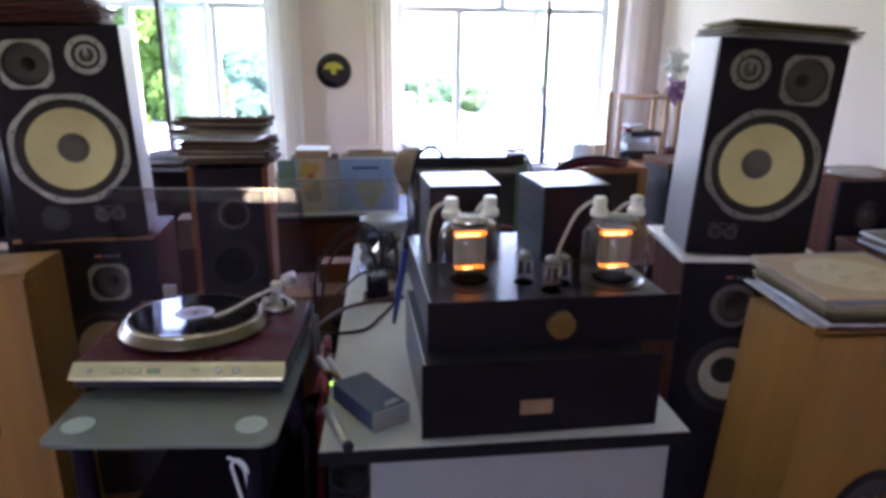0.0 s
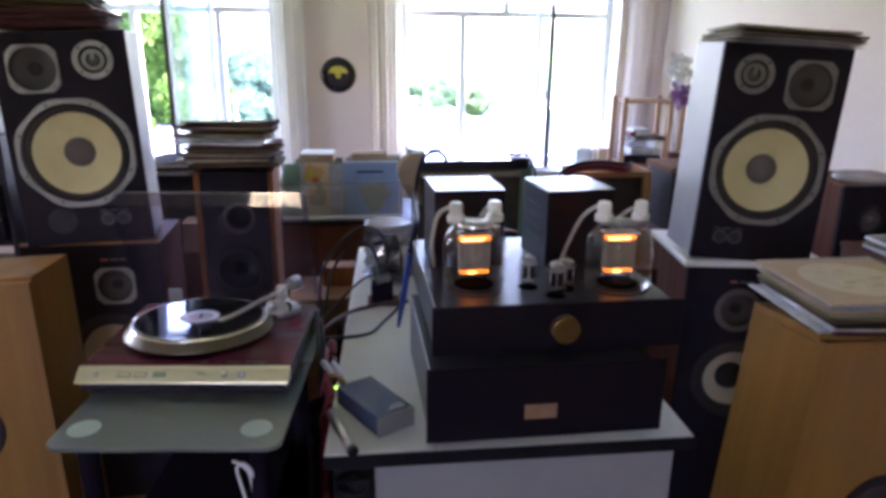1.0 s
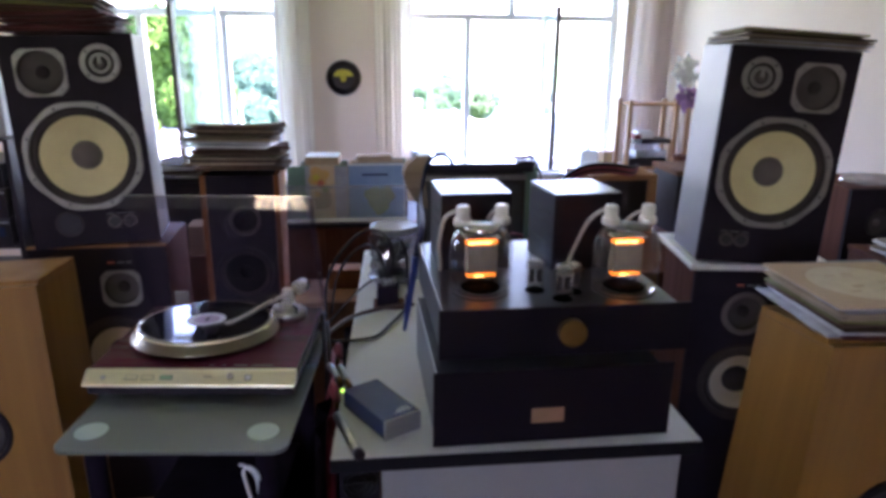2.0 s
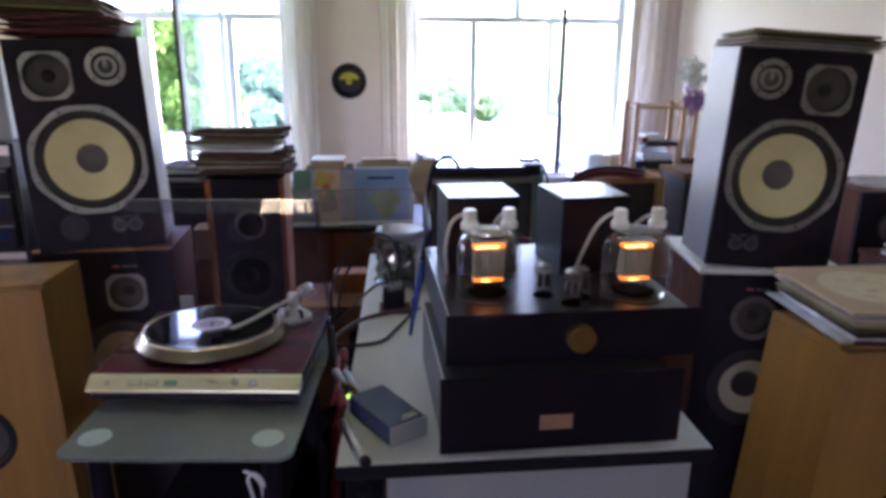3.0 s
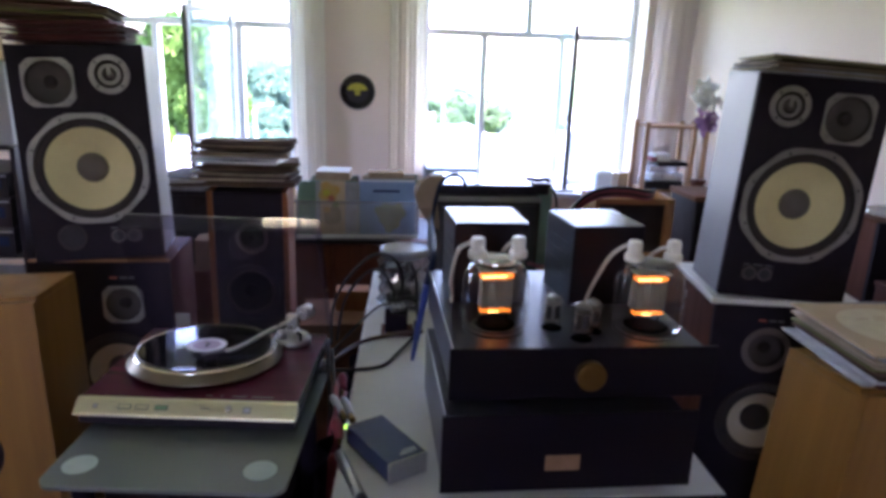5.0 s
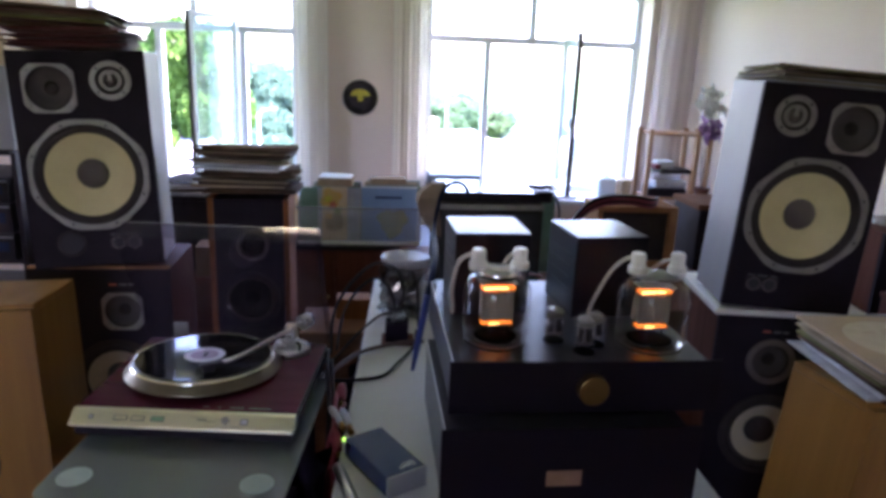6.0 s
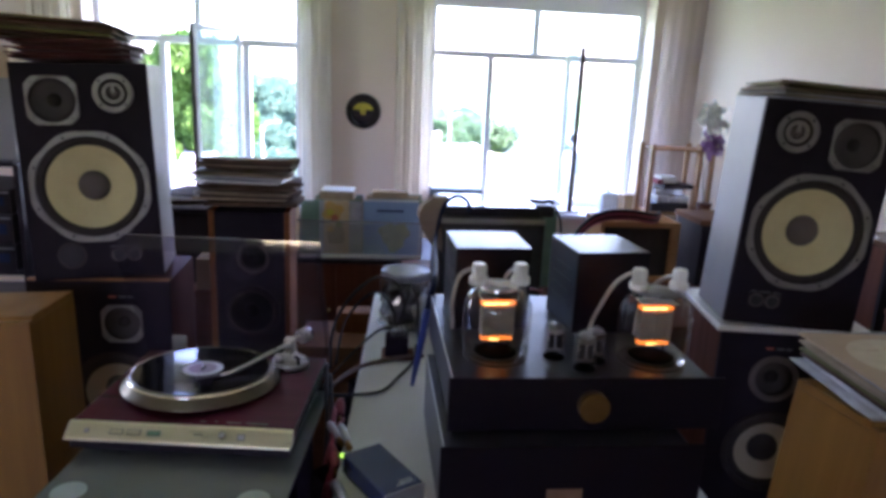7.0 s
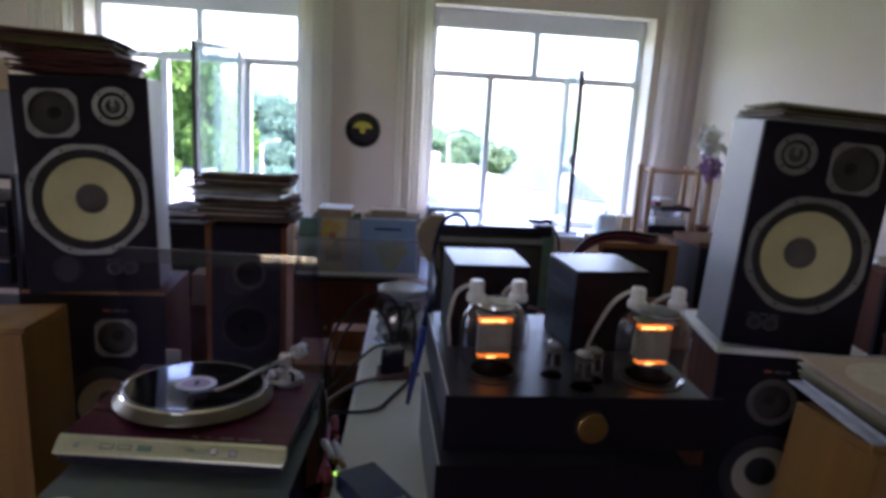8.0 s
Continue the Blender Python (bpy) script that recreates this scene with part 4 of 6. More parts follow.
def power_tube(x, y, yaw, r, shiny):
    """A big transmitting tube: bulb with two horns and white caps, plates and glowing heaters inside, dark socket."""
    s = part("socket", turned([(r * 0.95, 0.0), (r * 0.95, 0.0018), (r * 0.93, 0.0022), (0.05, 0.002), (0.046, 0.006), (0.0001, 0.006)], 40), M_SOCKET, amp, "dark round tube socket", pose(x, y, TOPZ - 0.0015, 0, 0, yaw))
    prof = [(r * 0.80, 0.0032), (r * 0.93, 0.0075), (r, 0.02), (r, 0.098), (r * 0.97, 0.112), (r * 0.86, 0.126), (r * 0.66, 0.137), (r * 0.4, 0.144), (0.0001, 0.147)]
    part("glass_bulb", turned(prof, 48, caps=False), M_GLASS, s, "clear glass bulb")
    if shiny:
        part("getter", turned([(r * 0.60, 0.132), (r * 0.60, 0.140), (r * 0.56, 0.1465), (r * 0.46, 0.1492), (0.0001, 0.1502)], 32), M_CHROME, s, "silvery getter patch")
    else:
        part("getter", turned([(r * 0.66, 0.139), (r * 0.5, 0.144), (r * 0.3, 0.1472), (0.0001, 0.149)], 32), M_GETTER, s, "dull silvery getter patch")
    part("tube_base", turned([(r * 0.60, 0.0062), (r * 0.64, 0.009), (r * 0.5, 0.012), (r * 0.3, 0.013), (0.0001, 0.013)], 36), M_HOLE, s, "dark tube base")
    bm = bmesh.new()
    box(bm, -0.033, 0.033, -0.012, 0.012, 0.042, 0.104, 0.004)
    for a in (-0.02, 0, 0.02):
        box(bm, a - 0.0015, a + 0.0015, -0.0145, -0.012, 0.042, 0.104)
    part("anode", bm, M_ANODE, s)
    part("mica", blk(-0.036, 0.036, -0.02, 0.02, 0.119, 0.121), M_CERAMIC, s, "pale mica spacer")
    bm = bmesh.new()
    for k in (-1, 1):
        tube(bm, [(k * 0.03, 0.0, 0.104), (k * 0.034, 0, 0.119)], 0.0015, n=1)
        tube(bm, [(k * 0.025, 0.0, 0.012), (k * 0.025, 0, 0.046)], 0.002, n=1)
    part("support_rod", bm, M_CHROME, s)
    for z, nm, l, h in ((0.1085, 0.034, 0.024, 0.0026), (0.036, 0.031, 0.010, 0.0019)):
        hot = part("heater", blk(-nm, nm, -0.010, 0.010, z - h, z + h, 0.0018), M_FIL, s, "glowing orange heater")
        part("heater_core", blk(-l - 0.006, l - 0.006, -0.0115, -0.0102, z - 0.5 * h, z + 0.7 * h, 0.0005), M_FIL_B, hot)
        part("heater_tie", blk(-0.001, 0.001, -0.0125, -0.0117, z - 0.006, z + 0.001), M_SCREW, hot)
    for k in (-1, 1):
        part("glass_horn", turned([(0.0155, 0.09), (0.0165, 0.11), (0.0145, 0.135), (0.0115, 0.15)], 24, pose(k * 0.041, 0, 0), caps=False), M_GLASS, s)
        c = part("cap", turned([(0.0175, 0.146), (0.0185, 0.148), (0.0185, 0.158), (0.0175, 0.160), (0.0135, 0.1605), (0.0135, 0.183), (0.0125, 0.186), (0.0095, 0.187), (0.0001, 0.187)], 28, pose(k * 0.041, 0, 0)), M_CERAMIC, s, "white ceramic anode cap")
        for j in range(10):
            a = 2 * math.pi * j / 10
            part("rib", blk(-0.0012, 0.0012, -0.0008, 0.0008, 0.162, 0.182), M_CERAMIC, c, "", pose(k * 0.041 + 0.0138 * math.cos(a), 0.0138 * math.sin(a), 0, 0, 0, math.degrees(a) + 90))
    return s


power_tube(0.254 - 0.4135, 0.985 - 0.876, 4, 0.066, True)
power_tube(0.564 - 0.4135, 0.965 - 0.876, 2, 0.070, False)


def small_tube(x, y, k):
    s = part("tube_socket", turned([(0.021, 0), (0.021, 0.002), (0.017, 0.003), (0.014, 0.006), (0.0001, 0.006)], 28), M_HOLE, amp, "dark small tube socket", pose(x, y, TOPZ - 0.0015))
    prof = [(0.0150, 0.007), (0.0180, 0.013), (0.0182, 0.048), (0.0172, 0.055), (0.0125, 0.0605), (0.005, 0.063), (0.0022, 0.067), (0.0001, 0.068)]
    part("glass_bulb", turned([(r * k, z * k) for r, z in prof], 28, caps=False), M_GLASS, s, "clear glass bulb")
    part("getter", turned([(0.0135 * k, 0.0545 * k), (0.0105 * k, 0.0585 * k), (0.005 * k, 0.0605 * k), (0.0001, 0.061 * k)], 24), M_GETTER, s, "silvery getter patch")
    for e in (-1, 1):
        part("anode", blk(-0.0045 * k, 0.0045 * k, -0.005 * k, 0.005 * k, 0.017 * k, 0.042 * k, 0.002), M_RUBBER, s, "", pose(e * 0.0072 * k, 0, 0))
        part("rod", turned([(0.0009, 0.008), (0.0009, 0.05 * k), (0.0001, 0.05 * k)], 8, pose(e * 0.0125 * k, -0.004, 0)), M_CHROME, s, "bright wire rod")
    for z in (0.0155, 0.0445):
        part("mica", turned([(0.0145 * k, z * k), (0.0145 * k, z * k + 0.001), (0.0001, z * k + 0.001)], 20), M_CAP, s)
    return s


small_tube(0.371 - 0.4135, 0.975 - 0.876, 1.15)
small_tube(0.415 - 0.4135, 0.918 - 0.876, 1.2)
small_tube(0.447 - 0.4135, 0.955 - 0.876, 1.1)
ax, ay, az = 0.4135, 0.876, 1.0705
for pts in ([(0.213, 0.985, 1.344), (0.195, 0.988, 1.346), (0.176, 1.0, 1.325), (0.171, 1.04, 1.26), (0.183, 1.11, 1.2), (0.186, 1.13, 1.172)],
            [(0.523, 0.965, 1.344), (0.505, 0.97, 1.347), (0.487, 1.0, 1.315), (0.48, 1.05, 1.25), (0.478, 1.085, 1.2), (0.478, 1.09, 1.172)],
            [(0.295, 0.985, 1.345), (0.288, 1.03, 1.335), (0.283, 1.08, 1.30), (0.282, 1.118, 1.25), (0.282, 1.1195, 1.172)],
            [(0.605, 0.965, 1.345), (0.598, 1.01, 1.33), (0.59, 1.06, 1.29), (0.585, 1.095, 1.23), (0.583, 1.10, 1.172)]):
    part("anode_lead", wire([(p[0] - ax, p[1] - ay, p[2] - az) for p in pts], 0.0042), M_CABLE_W, amp, "beige insulated lead")
part("red_grommet", turned([(0.006, 0), (0.006, 0.006), (0.003, 0.008), (0.0001, 0.008)], 16), M_CABLE_R, amp, "", pose(0.186 - ax, 1.13 - ay, TOPZ - 0.001))
part("red_lead", wire([(0.36 - ax, 1.28 - ay, 0.125), (0.39 - ax, 1.30 - ay, 0.14), (0.43 - ax, 1.33 - ay, 0.125)], 0.004), M_CABLE_R, amp)

# ---- small things on the table ----
dac = thing("converter_box", T(0.081, 0.880, 0.901, 29.5), "small navy box with silver front and green lamp", "converter")
part("shell", blk(-0.044, 0.044, 0.004, 0.174, 0, 0.043, 0.003), M_NAVY, dac)
part("front_face", blk(-0.0445, 0.0445, 0.0, 0.0038, -0.0005, 0.0435, 0.001), M_STEEL, dac, "satin silver front face")
part("lamp", turned([(0.006, 0), (0.006, 0.004), (0.0001, 0.006)], 12, pose(-0.042, 0.175, 0.036)), M_LED, dac, "bright green lamp")
bm = bmesh.new()
for k in range(3):
    box(bm, -0.008 + 0.006 * k, 0.032, 0.018 + 0.006 * k, 0.0192 + 0.006 * k, 0.0431, 0.0433)
part("marking", bm, M_FACE, dac)
pen = thing("silver_stick", T(-0.033, 0.883, 0.9005, 16), "slim silver metal stick with a black end", "stick")
part("barrel", turned([(0.0098, -0.075), (0.0112, -0.073), (0.0112, 0.0775), (0.0105, 0.078), (0.0001, 0.078)], 24, pose(0, 0, 0.0112, 90, 0, 0)), M_ALU, pen)
part("end_cap", turned([(0.0114, 0.0782), (0.0116, 0.088), (0.0095, 0.0915), (0.0001, 0.0915)], 24, pose(0, 0, 0.0116, 90, 0, 0)), M_DARK, pen)
jar = thing("glass_jar", T(0.121, 1.86, 0.9), "glass jar wrapped in crinkled clear film, pale lid", "jar")


def crumple(bm, amount, seed):
    """Pushes the points of a mesh about, as film lies in creases."""
    rnd = random.Random(seed)
    for v in bm.verts:
        v.co += Vector((rnd.uniform(-1, 1), rnd.uniform(-1, 1), rnd.uniform(-1, 1))) * amount
    for f in bm.faces:
        f.smooth = False
    return bm


part("jar_body", turned([(0.055, 0.002), (0.058, 0.02), (0.058, 0.12), (0.05, 0.15), (0.05, 0.17)], 32), M_GLASS, jar, "clear glass")
part("film", crumple(turned([(0.074, 0.003), (0.084, 0.018), (0.077, 0.038), (0.084, 0.058), (0.078, 0.08), (0.083, 0.105), (0.077, 0.128), (0.083, 0.15), (0.076, 0.17)], 24, caps=False), 0.0075, 2), M_JAR, jar, "crinkled clear film")
part("lid", turned([(0.074, 0.172), (0.079, 0.174), (0.080, 0.193), (0.077, 0.197), (0.070, 0.1975), (0.067, 0.196), (0.0001, 0.1965)], 40), M_LID, jar, "wide flat translucent lid")
part("lid_inside", turned([(0.066, 0.18), (0.066, 0.184), (0.0001, 0.184)], 32), M_SIDE, jar, "grey sealing disc")
for k in range(3):
    part("contents", crumple(turned([(0.02, 0.006), (0.052, 0.012), (0.05, 0.04), (0.0001, 0.045)], 14, pose(0, 0, 0.047 * k)), 0.004, 20 + k), (M_RUBBER, M_CAP, M_RUBBER)[k], jar, "dark and silvery contents")
trafo = thing("choke_block", T(0.088, 1.63, 0.9, -3), "small dark blue choke block with brass terminals", "transformer")
part("core", blk(-0.034, 0.034, -0.03, 0.03, 0, 0.062, 0.004), M_CLOTH, trafo)
part("foot_board", blk(-0.045, 0.05, -0.045, 0.04, -0.0, 0.006, 0.001), M_BROWN, trafo)
for k in (-1, 0, 1):
    part("terminal", turned([(0.006, 0.062), (0.006, 0.07), (0.009, 0.071), (0.009, 0.078), (0.004, 0.08), (0.003, 0.09), (0.0001, 0.09)], 12, pose(0.014 * k + 0.004, 0.006 * k, 0)), M_RING, trafo)

# ---- turntable on its glass stand ----
STAND = T(-0.357, 1.039, 0, -6.4)
st = thing("turntable_stand", STAND, "dark stand with a frosted glass top shelf", "stand")


def rounded_plate(x0, x1, y0, y1, z0, z1, r):
    bm = bmesh.new()
    pts = []
    for cx, cy, a0 in ((x1 - r, y1 - r, 0), (x0 + r, y1 - r, 90), (x0 + r, y0 + r, 180), (x1 - r, y0 + r, 270)):
        pts += [(cx + r * math.cos(radians(a0 + 15 * i)), cy + r * math.sin(radians(a0 + 15 * i))) for i in range(7)]
    lo = [bm.verts.new((x, y, z0)) for x, y in pts]
    hi = [bm.verts.new((x, y, z1)) for x, y in pts]
    bm.faces.new(lo[::-1])
    bm.faces.new(hi)
    for i in range(len(pts)):
        j = (i + 1) % len(pts)
        bm.faces.new((lo[i], lo[j], hi[j], hi[i]))
    return bm


part("glass_shelf", rounded_plate(-0.215, 0.235, -0.215, 0.36, 0.922, 0.93, 0.03), M_FROST, st, "frosted greenish glass shelf")
for x in (-0.165, 0.175):
    part("pad", turned([(0.031, 0.9302), (0.031, 0.9312), (0.0001, 0.9314)], 32, pose(x, -0.145, 0)), M_PAD, st, "pale round pad under the glass")
    for y in (-0.145, 0.31):
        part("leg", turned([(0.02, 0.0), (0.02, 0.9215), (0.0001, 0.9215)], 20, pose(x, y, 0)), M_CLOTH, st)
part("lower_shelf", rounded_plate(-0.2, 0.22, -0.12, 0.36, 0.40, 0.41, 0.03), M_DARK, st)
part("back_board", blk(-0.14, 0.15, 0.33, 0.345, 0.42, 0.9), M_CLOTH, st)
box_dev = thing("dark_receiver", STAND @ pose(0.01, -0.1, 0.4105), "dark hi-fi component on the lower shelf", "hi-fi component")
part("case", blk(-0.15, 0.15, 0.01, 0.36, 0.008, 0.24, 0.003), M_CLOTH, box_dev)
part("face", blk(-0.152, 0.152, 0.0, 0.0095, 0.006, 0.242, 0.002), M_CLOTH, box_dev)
solid("white_cable", wire([(0.145, -0.15, 0.76), (0.140, -0.165, 0.82), (0.137, -0.17, 0.855), (0.150, -0.165, 0.862), (0.167, -0.16, 0.83), (0.172, -0.15, 0.76), (0.165, -0.12, 0.5), (0.14, -0.11, 0.415)], 0.0034), M_PAPER, "white looped cable hanging under the glass shelf", "cable", STAND)
solid("white_cable", wire([(0.128, -0.165, 0.868), (0.143, -0.168, 0.864), (0.157, -0.162, 0.84), (0.160, -0.152, 0.79), (0.158, -0.13, 0.6), (0.13, -0.115, 0.416)], 0.0034), M_PAPER, "white cable hanging in a loop under the glass shelf", "cable", STAND)

TTM = STAND @ pose(-0.010, 0, 0.932, 0.3)
tt = thing("turntable", TTM, "mahogany turntable with silver front and raised clear lid", "turntable")
part("plinth", blk(-0.226, 0.226, 0.006, 0.375, 0.034, 0.060, 0.003), M_MAHOG, tt)
part("under_tray", blk(-0.222, 0.222, -0.018, 0.37, 0.010, 0.0325, 0.003), M_DARK, tt)
for x in (-0.18, 0.18):
    for y in (0.045, 0.325):
        part("foot", turned([(0.024, -0.0006 if y < 0.1 else -0.0022), (0.026, 0.0092), (0.024, 0.0098), (0.0001, 0.0098)], 20, pose(x, y, 0)), M_RUBBER, tt)
bm = bmesh.new()
prof = [(0.005, 0.0615), (-0.0025, 0.0605), (-0.028, 0.040), (-0.029, 0.035), (0.005, 0.0332)]
ends = [[bm.verts.new((x, y, z)) for y, z in prof] for x in (-0.2265, 0.2265)]
for i in range(5):
    j = (i + 1) % 5
    bm.faces.new((ends[0][i], ends[0][j], ends[1][j], ends[1][i]))
bm.faces.new(ends[0][::-1])
bm.faces.new(ends[1])
front = part("front_strip", bm, M_SILVER, tt, "sloping brushed silver control strip")
SL = pose(0, -0.0152, 0.0504, 38.8, 0, 0)
for x, w, d, mt, nm in ((-0.125, 0.024, 0.008, M_SILVER, "button"), (-0.09, 0.024, 0.008, M_SILVER, "button"), (-0.05, 0.024, 0.008, M_LIT, "button"), (0.125, 0.012, 0.01, M_LABEL, "button"), (-0.185, 0.006, 0.006, M_LABEL, "button")):
    bt = part(nm, blk(x - w / 2, x + w / 2, -d / 2, d / 2, 0.0, 0.002, 0.0007), mt, front, "green lit button" if mt is M_LIT else "", SL)
    part("button_rim", blk(x - w / 2 - 0.0015, x + w / 2 + 0.0015, -d / 2 - 0.0015, d / 2 + 0.0015, -0.001, 0.0005), M_PRINT, bt)
part("speed_knob", turned([(0.0075, 0.0), (0.0075, 0.008), (0.006, 0.01), (0.0001, 0.01)], 20, SL @ pose(0.088, 0, 0)), M_CHROME, front)
part("marking", bars(bmesh.new(), 0.0, 0, 0, (0.018,), 0.002, 0.01), M_PRINT, front, "", SL @ pose(0.03, 0, 0.0012, -90, 0, 0))
bm = bmesh.new()
for x, w in ((0.03, 0.012), (0.06, 0.006), (0.085, 0.03), (0.125, 0.045)):
    box(bm, x, x + w, 0.022, 0.025, 0.0602, 0.0606)
part("printing", bm, M_PRINT, tt, "fine grey printing")
PC = pose(-0.030, 0.211, 0.0622, -3.3) @ Matrix.Diagonal((0.945, 0.945, 0.78, 1.0))
plat = part("platter", turned([(0.166, 0.0005), (0.1825, 0.001), (0.1835, 0.003), (0.182, 0.006), (0.168, 0.028), (0.1665, 0.0315), (0.162, 0.0315), (0.1605, 0.030), (0.1535, 0.030), (0.1525, 0.0345), (0.0001, 0.0345)], 96), M_PLATTER, tt, "silver platter with bevelled rim", PC @ pose(0.000, -0.006, 0))
for j in range(72):
    a = 2 * math.pi * j / 72
    part("strobe_dot", blk(-0.0013, 0.0013, -0.0011, 0.0011, -0.0003, 0.0004), M_PLATTER, plat, "", pose(0.174 * math.cos(a), 0.174 * math.sin(a), 0.0172, 0, 54, math.degrees(a)))
part("lip", turned([(0.1605, 0.0302), (0.161, 0.033), (0.1625, 0.0352), (0.1645, 0.0358), (0.1665, 0.0348), (0.1685, 0.0325), (0.169, 0.030)], 128, caps=False), M_LIPM, plat, "polished bright lip")
rec = solid("vinyl_record", turned([(0.157, 0.0), (0.158, 0.0009), (0.157, 0.0018), (0.152, 0.0016), (0.0535, 0.0015), (0.0515, 0.0021), (0.0001, 0.0021)], 96), M_VINYL, "glossy black vinyl record lying on the platter", "record", TTM @ PC @ pose(0, -0.003, 0.0348))
solid("record_label", turned([(0.048, 0.0), (0.048, 0.0004), (0.0001, 0.0004)], 48), M_LABEL, "pale paper label with lilac centre on record", "label", TTM @ PC @ pose(0, -0.003, 0.0371))
lab = bpy.data.objects["record_label"]
lab.parent, lab.matrix_parent_inverse = rec, rec.matrix_world.inverted()
for key in ("category",):
    del lab[key]
lab.name = "label"
part("label_centre", turned([(0.033, 0.0), (0.033, 0.0003), (0.0001, 0.0003)], 40), M_LILAC, lab, "lilac printed label centre", pose(0, 0, 0.0005))
part("label_bar", blk(-0.0035, 0.0035, -0.016, 0.014, 0.0, 0.0003), M_DARK, lab, "dark printed bar", pose(0.003, 0.0, 0.0010))
part("spindle", turned([(0.0036, 0.0347), (0.0036, 0.047), (0.002, 0.049), (0.0001, 0.0491)], 14, pose(0.0, 0.003, 0)), M_CHROME, plat)
arm = part("arm_base", turned([(0.044, 0), (0.0445, 0.012), (0.041, 0.015), (0.034, 0.0155), (0.032, 0.013), (0.02, 0.0135), (0.018, 0.034), (0.0001, 0.034)], 40), M_ARM, tt, "round silver tonearm base", pose(0.147, 0.318, 0.0603))
part("pivot", blk(-0.013, 0.013, -0.014, 0.014, 0.0342, 0.072, 0.004), M_ARM, arm)
part("arm_tube", wire([(0.004, 0.0, 0.065), (-0.002, -0.025, 0.0645), (-0.034, -0.083, 0.0628), (-0.062, -0.138, 0.0595), (-0.088, -0.176, 0.0565), (-0.108, -0.190, 0.0545)], 0.0048), M_ARM, arm, "curved silver tonearm")
hs = part("headshell", blk(-0.026, 0.026, -0.009, 0.009, -0.003, 0.003, 0.0015), M_DARK, arm, "black headshell", pose(-0.13, -0.199, 0.0525, 0, -3, 24))
part("cartridge", blk(-0.02, 0.006, -0.008, 0.008, -0.0145, -0.0032, 0.002), M_DARK, hs)
part("counterweight", turned([(0.0155, -0.018), (0.017, -0.016), (0.017, 0.014), (0.0155, 0.016), (0.0001, 0.016)], 28, pose(0.026, 0.038, 0.066, 90, 0, -26)), M_ARM, arm)
part("tail", wire([(0.004, 0.0, 0.065), (0.034, 0.056, 0.066)], 0.006, n=1), M_ARM, arm)
part("arm_rest", wire([(0.026, -0.028, 0.012), (0.026, -0.028, 0.03), (0.018, -0.03, 0.037)], 0.004), M_DARK, arm)
part("cueing_lever", wire([(0.03, 0.006, 0.012), (0.045, -0.02, 0.03), (0.05, -0.04, 0.033)], 0.0025), M_CHROME, arm)
part("dial", turned([(0.013, 0), (0.013, 0.02), (0.011, 0.022), (0.0001, 0.022)], 24, pose(-0.022, -0.018, 0.0125)), M_ARM, arm)
# open lid: hinge line at the back edge, leaning forward
HL, HW = 0.333, 0.228
lid = part("lid", blk(-HW, HW, -HL, 0, 0.046, 0.049, 0.001), M_ACRYL, tt, "smoky clear acrylic lid, raised", pose(0, 0.3745, 0.0595, -65, 0, 0))
part("lid_rim", blk(-HW, HW, -HL - 0.003, -HL - 0.0002, 0.0, 0.049, 0.001), M_RIM, lid, "clear acrylic rim")
part("lid_lip", blk(-HW, HW, -HL - 0.0032, -HL + 0.002, 0.0492, 0.0515, 0.0006), M_LIP, lid, "polished clear lid edge")
for s in (-1, 1):
    part("lid_side", blk(s * HW - 0.0015, s * HW + 0.0015, -HL, -0.0, 0.0, 0.0458), M_ACRYL_S, lid)
for s in (1,):
    part("lid_edge", blk(s * HW - 0.0016, s * HW + 0.0016, -HL, -0.0, -0.0025, -0.0003), M_RIM, lid, "clear acrylic edge")
part("lid_back", blk(-HW + 0.002, HW - 0.002, -0.003, 0.0, 0.002, 0.0458), M_ACRYL_S, lid)
for x in (-0.15, 0.13):
    part("hinge", blk(x - 0.018, x + 0.018, 0.3755, 0.384, 0.05, 0.100 if x < 0 else 0.084, 0.002), M_RING if x < 0 else M_DARK, tt, "pale lid hinge" if x < 0 else "")

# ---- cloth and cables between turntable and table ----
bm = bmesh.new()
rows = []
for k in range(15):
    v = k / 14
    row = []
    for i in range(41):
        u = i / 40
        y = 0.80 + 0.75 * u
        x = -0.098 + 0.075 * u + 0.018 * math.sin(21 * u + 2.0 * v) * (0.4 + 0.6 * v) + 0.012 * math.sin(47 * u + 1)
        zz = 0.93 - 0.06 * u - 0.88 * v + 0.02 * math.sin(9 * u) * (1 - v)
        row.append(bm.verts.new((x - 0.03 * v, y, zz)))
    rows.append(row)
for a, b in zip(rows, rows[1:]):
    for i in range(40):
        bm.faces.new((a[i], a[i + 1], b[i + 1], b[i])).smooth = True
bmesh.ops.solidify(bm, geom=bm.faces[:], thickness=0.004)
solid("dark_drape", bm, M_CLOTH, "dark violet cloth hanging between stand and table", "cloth")

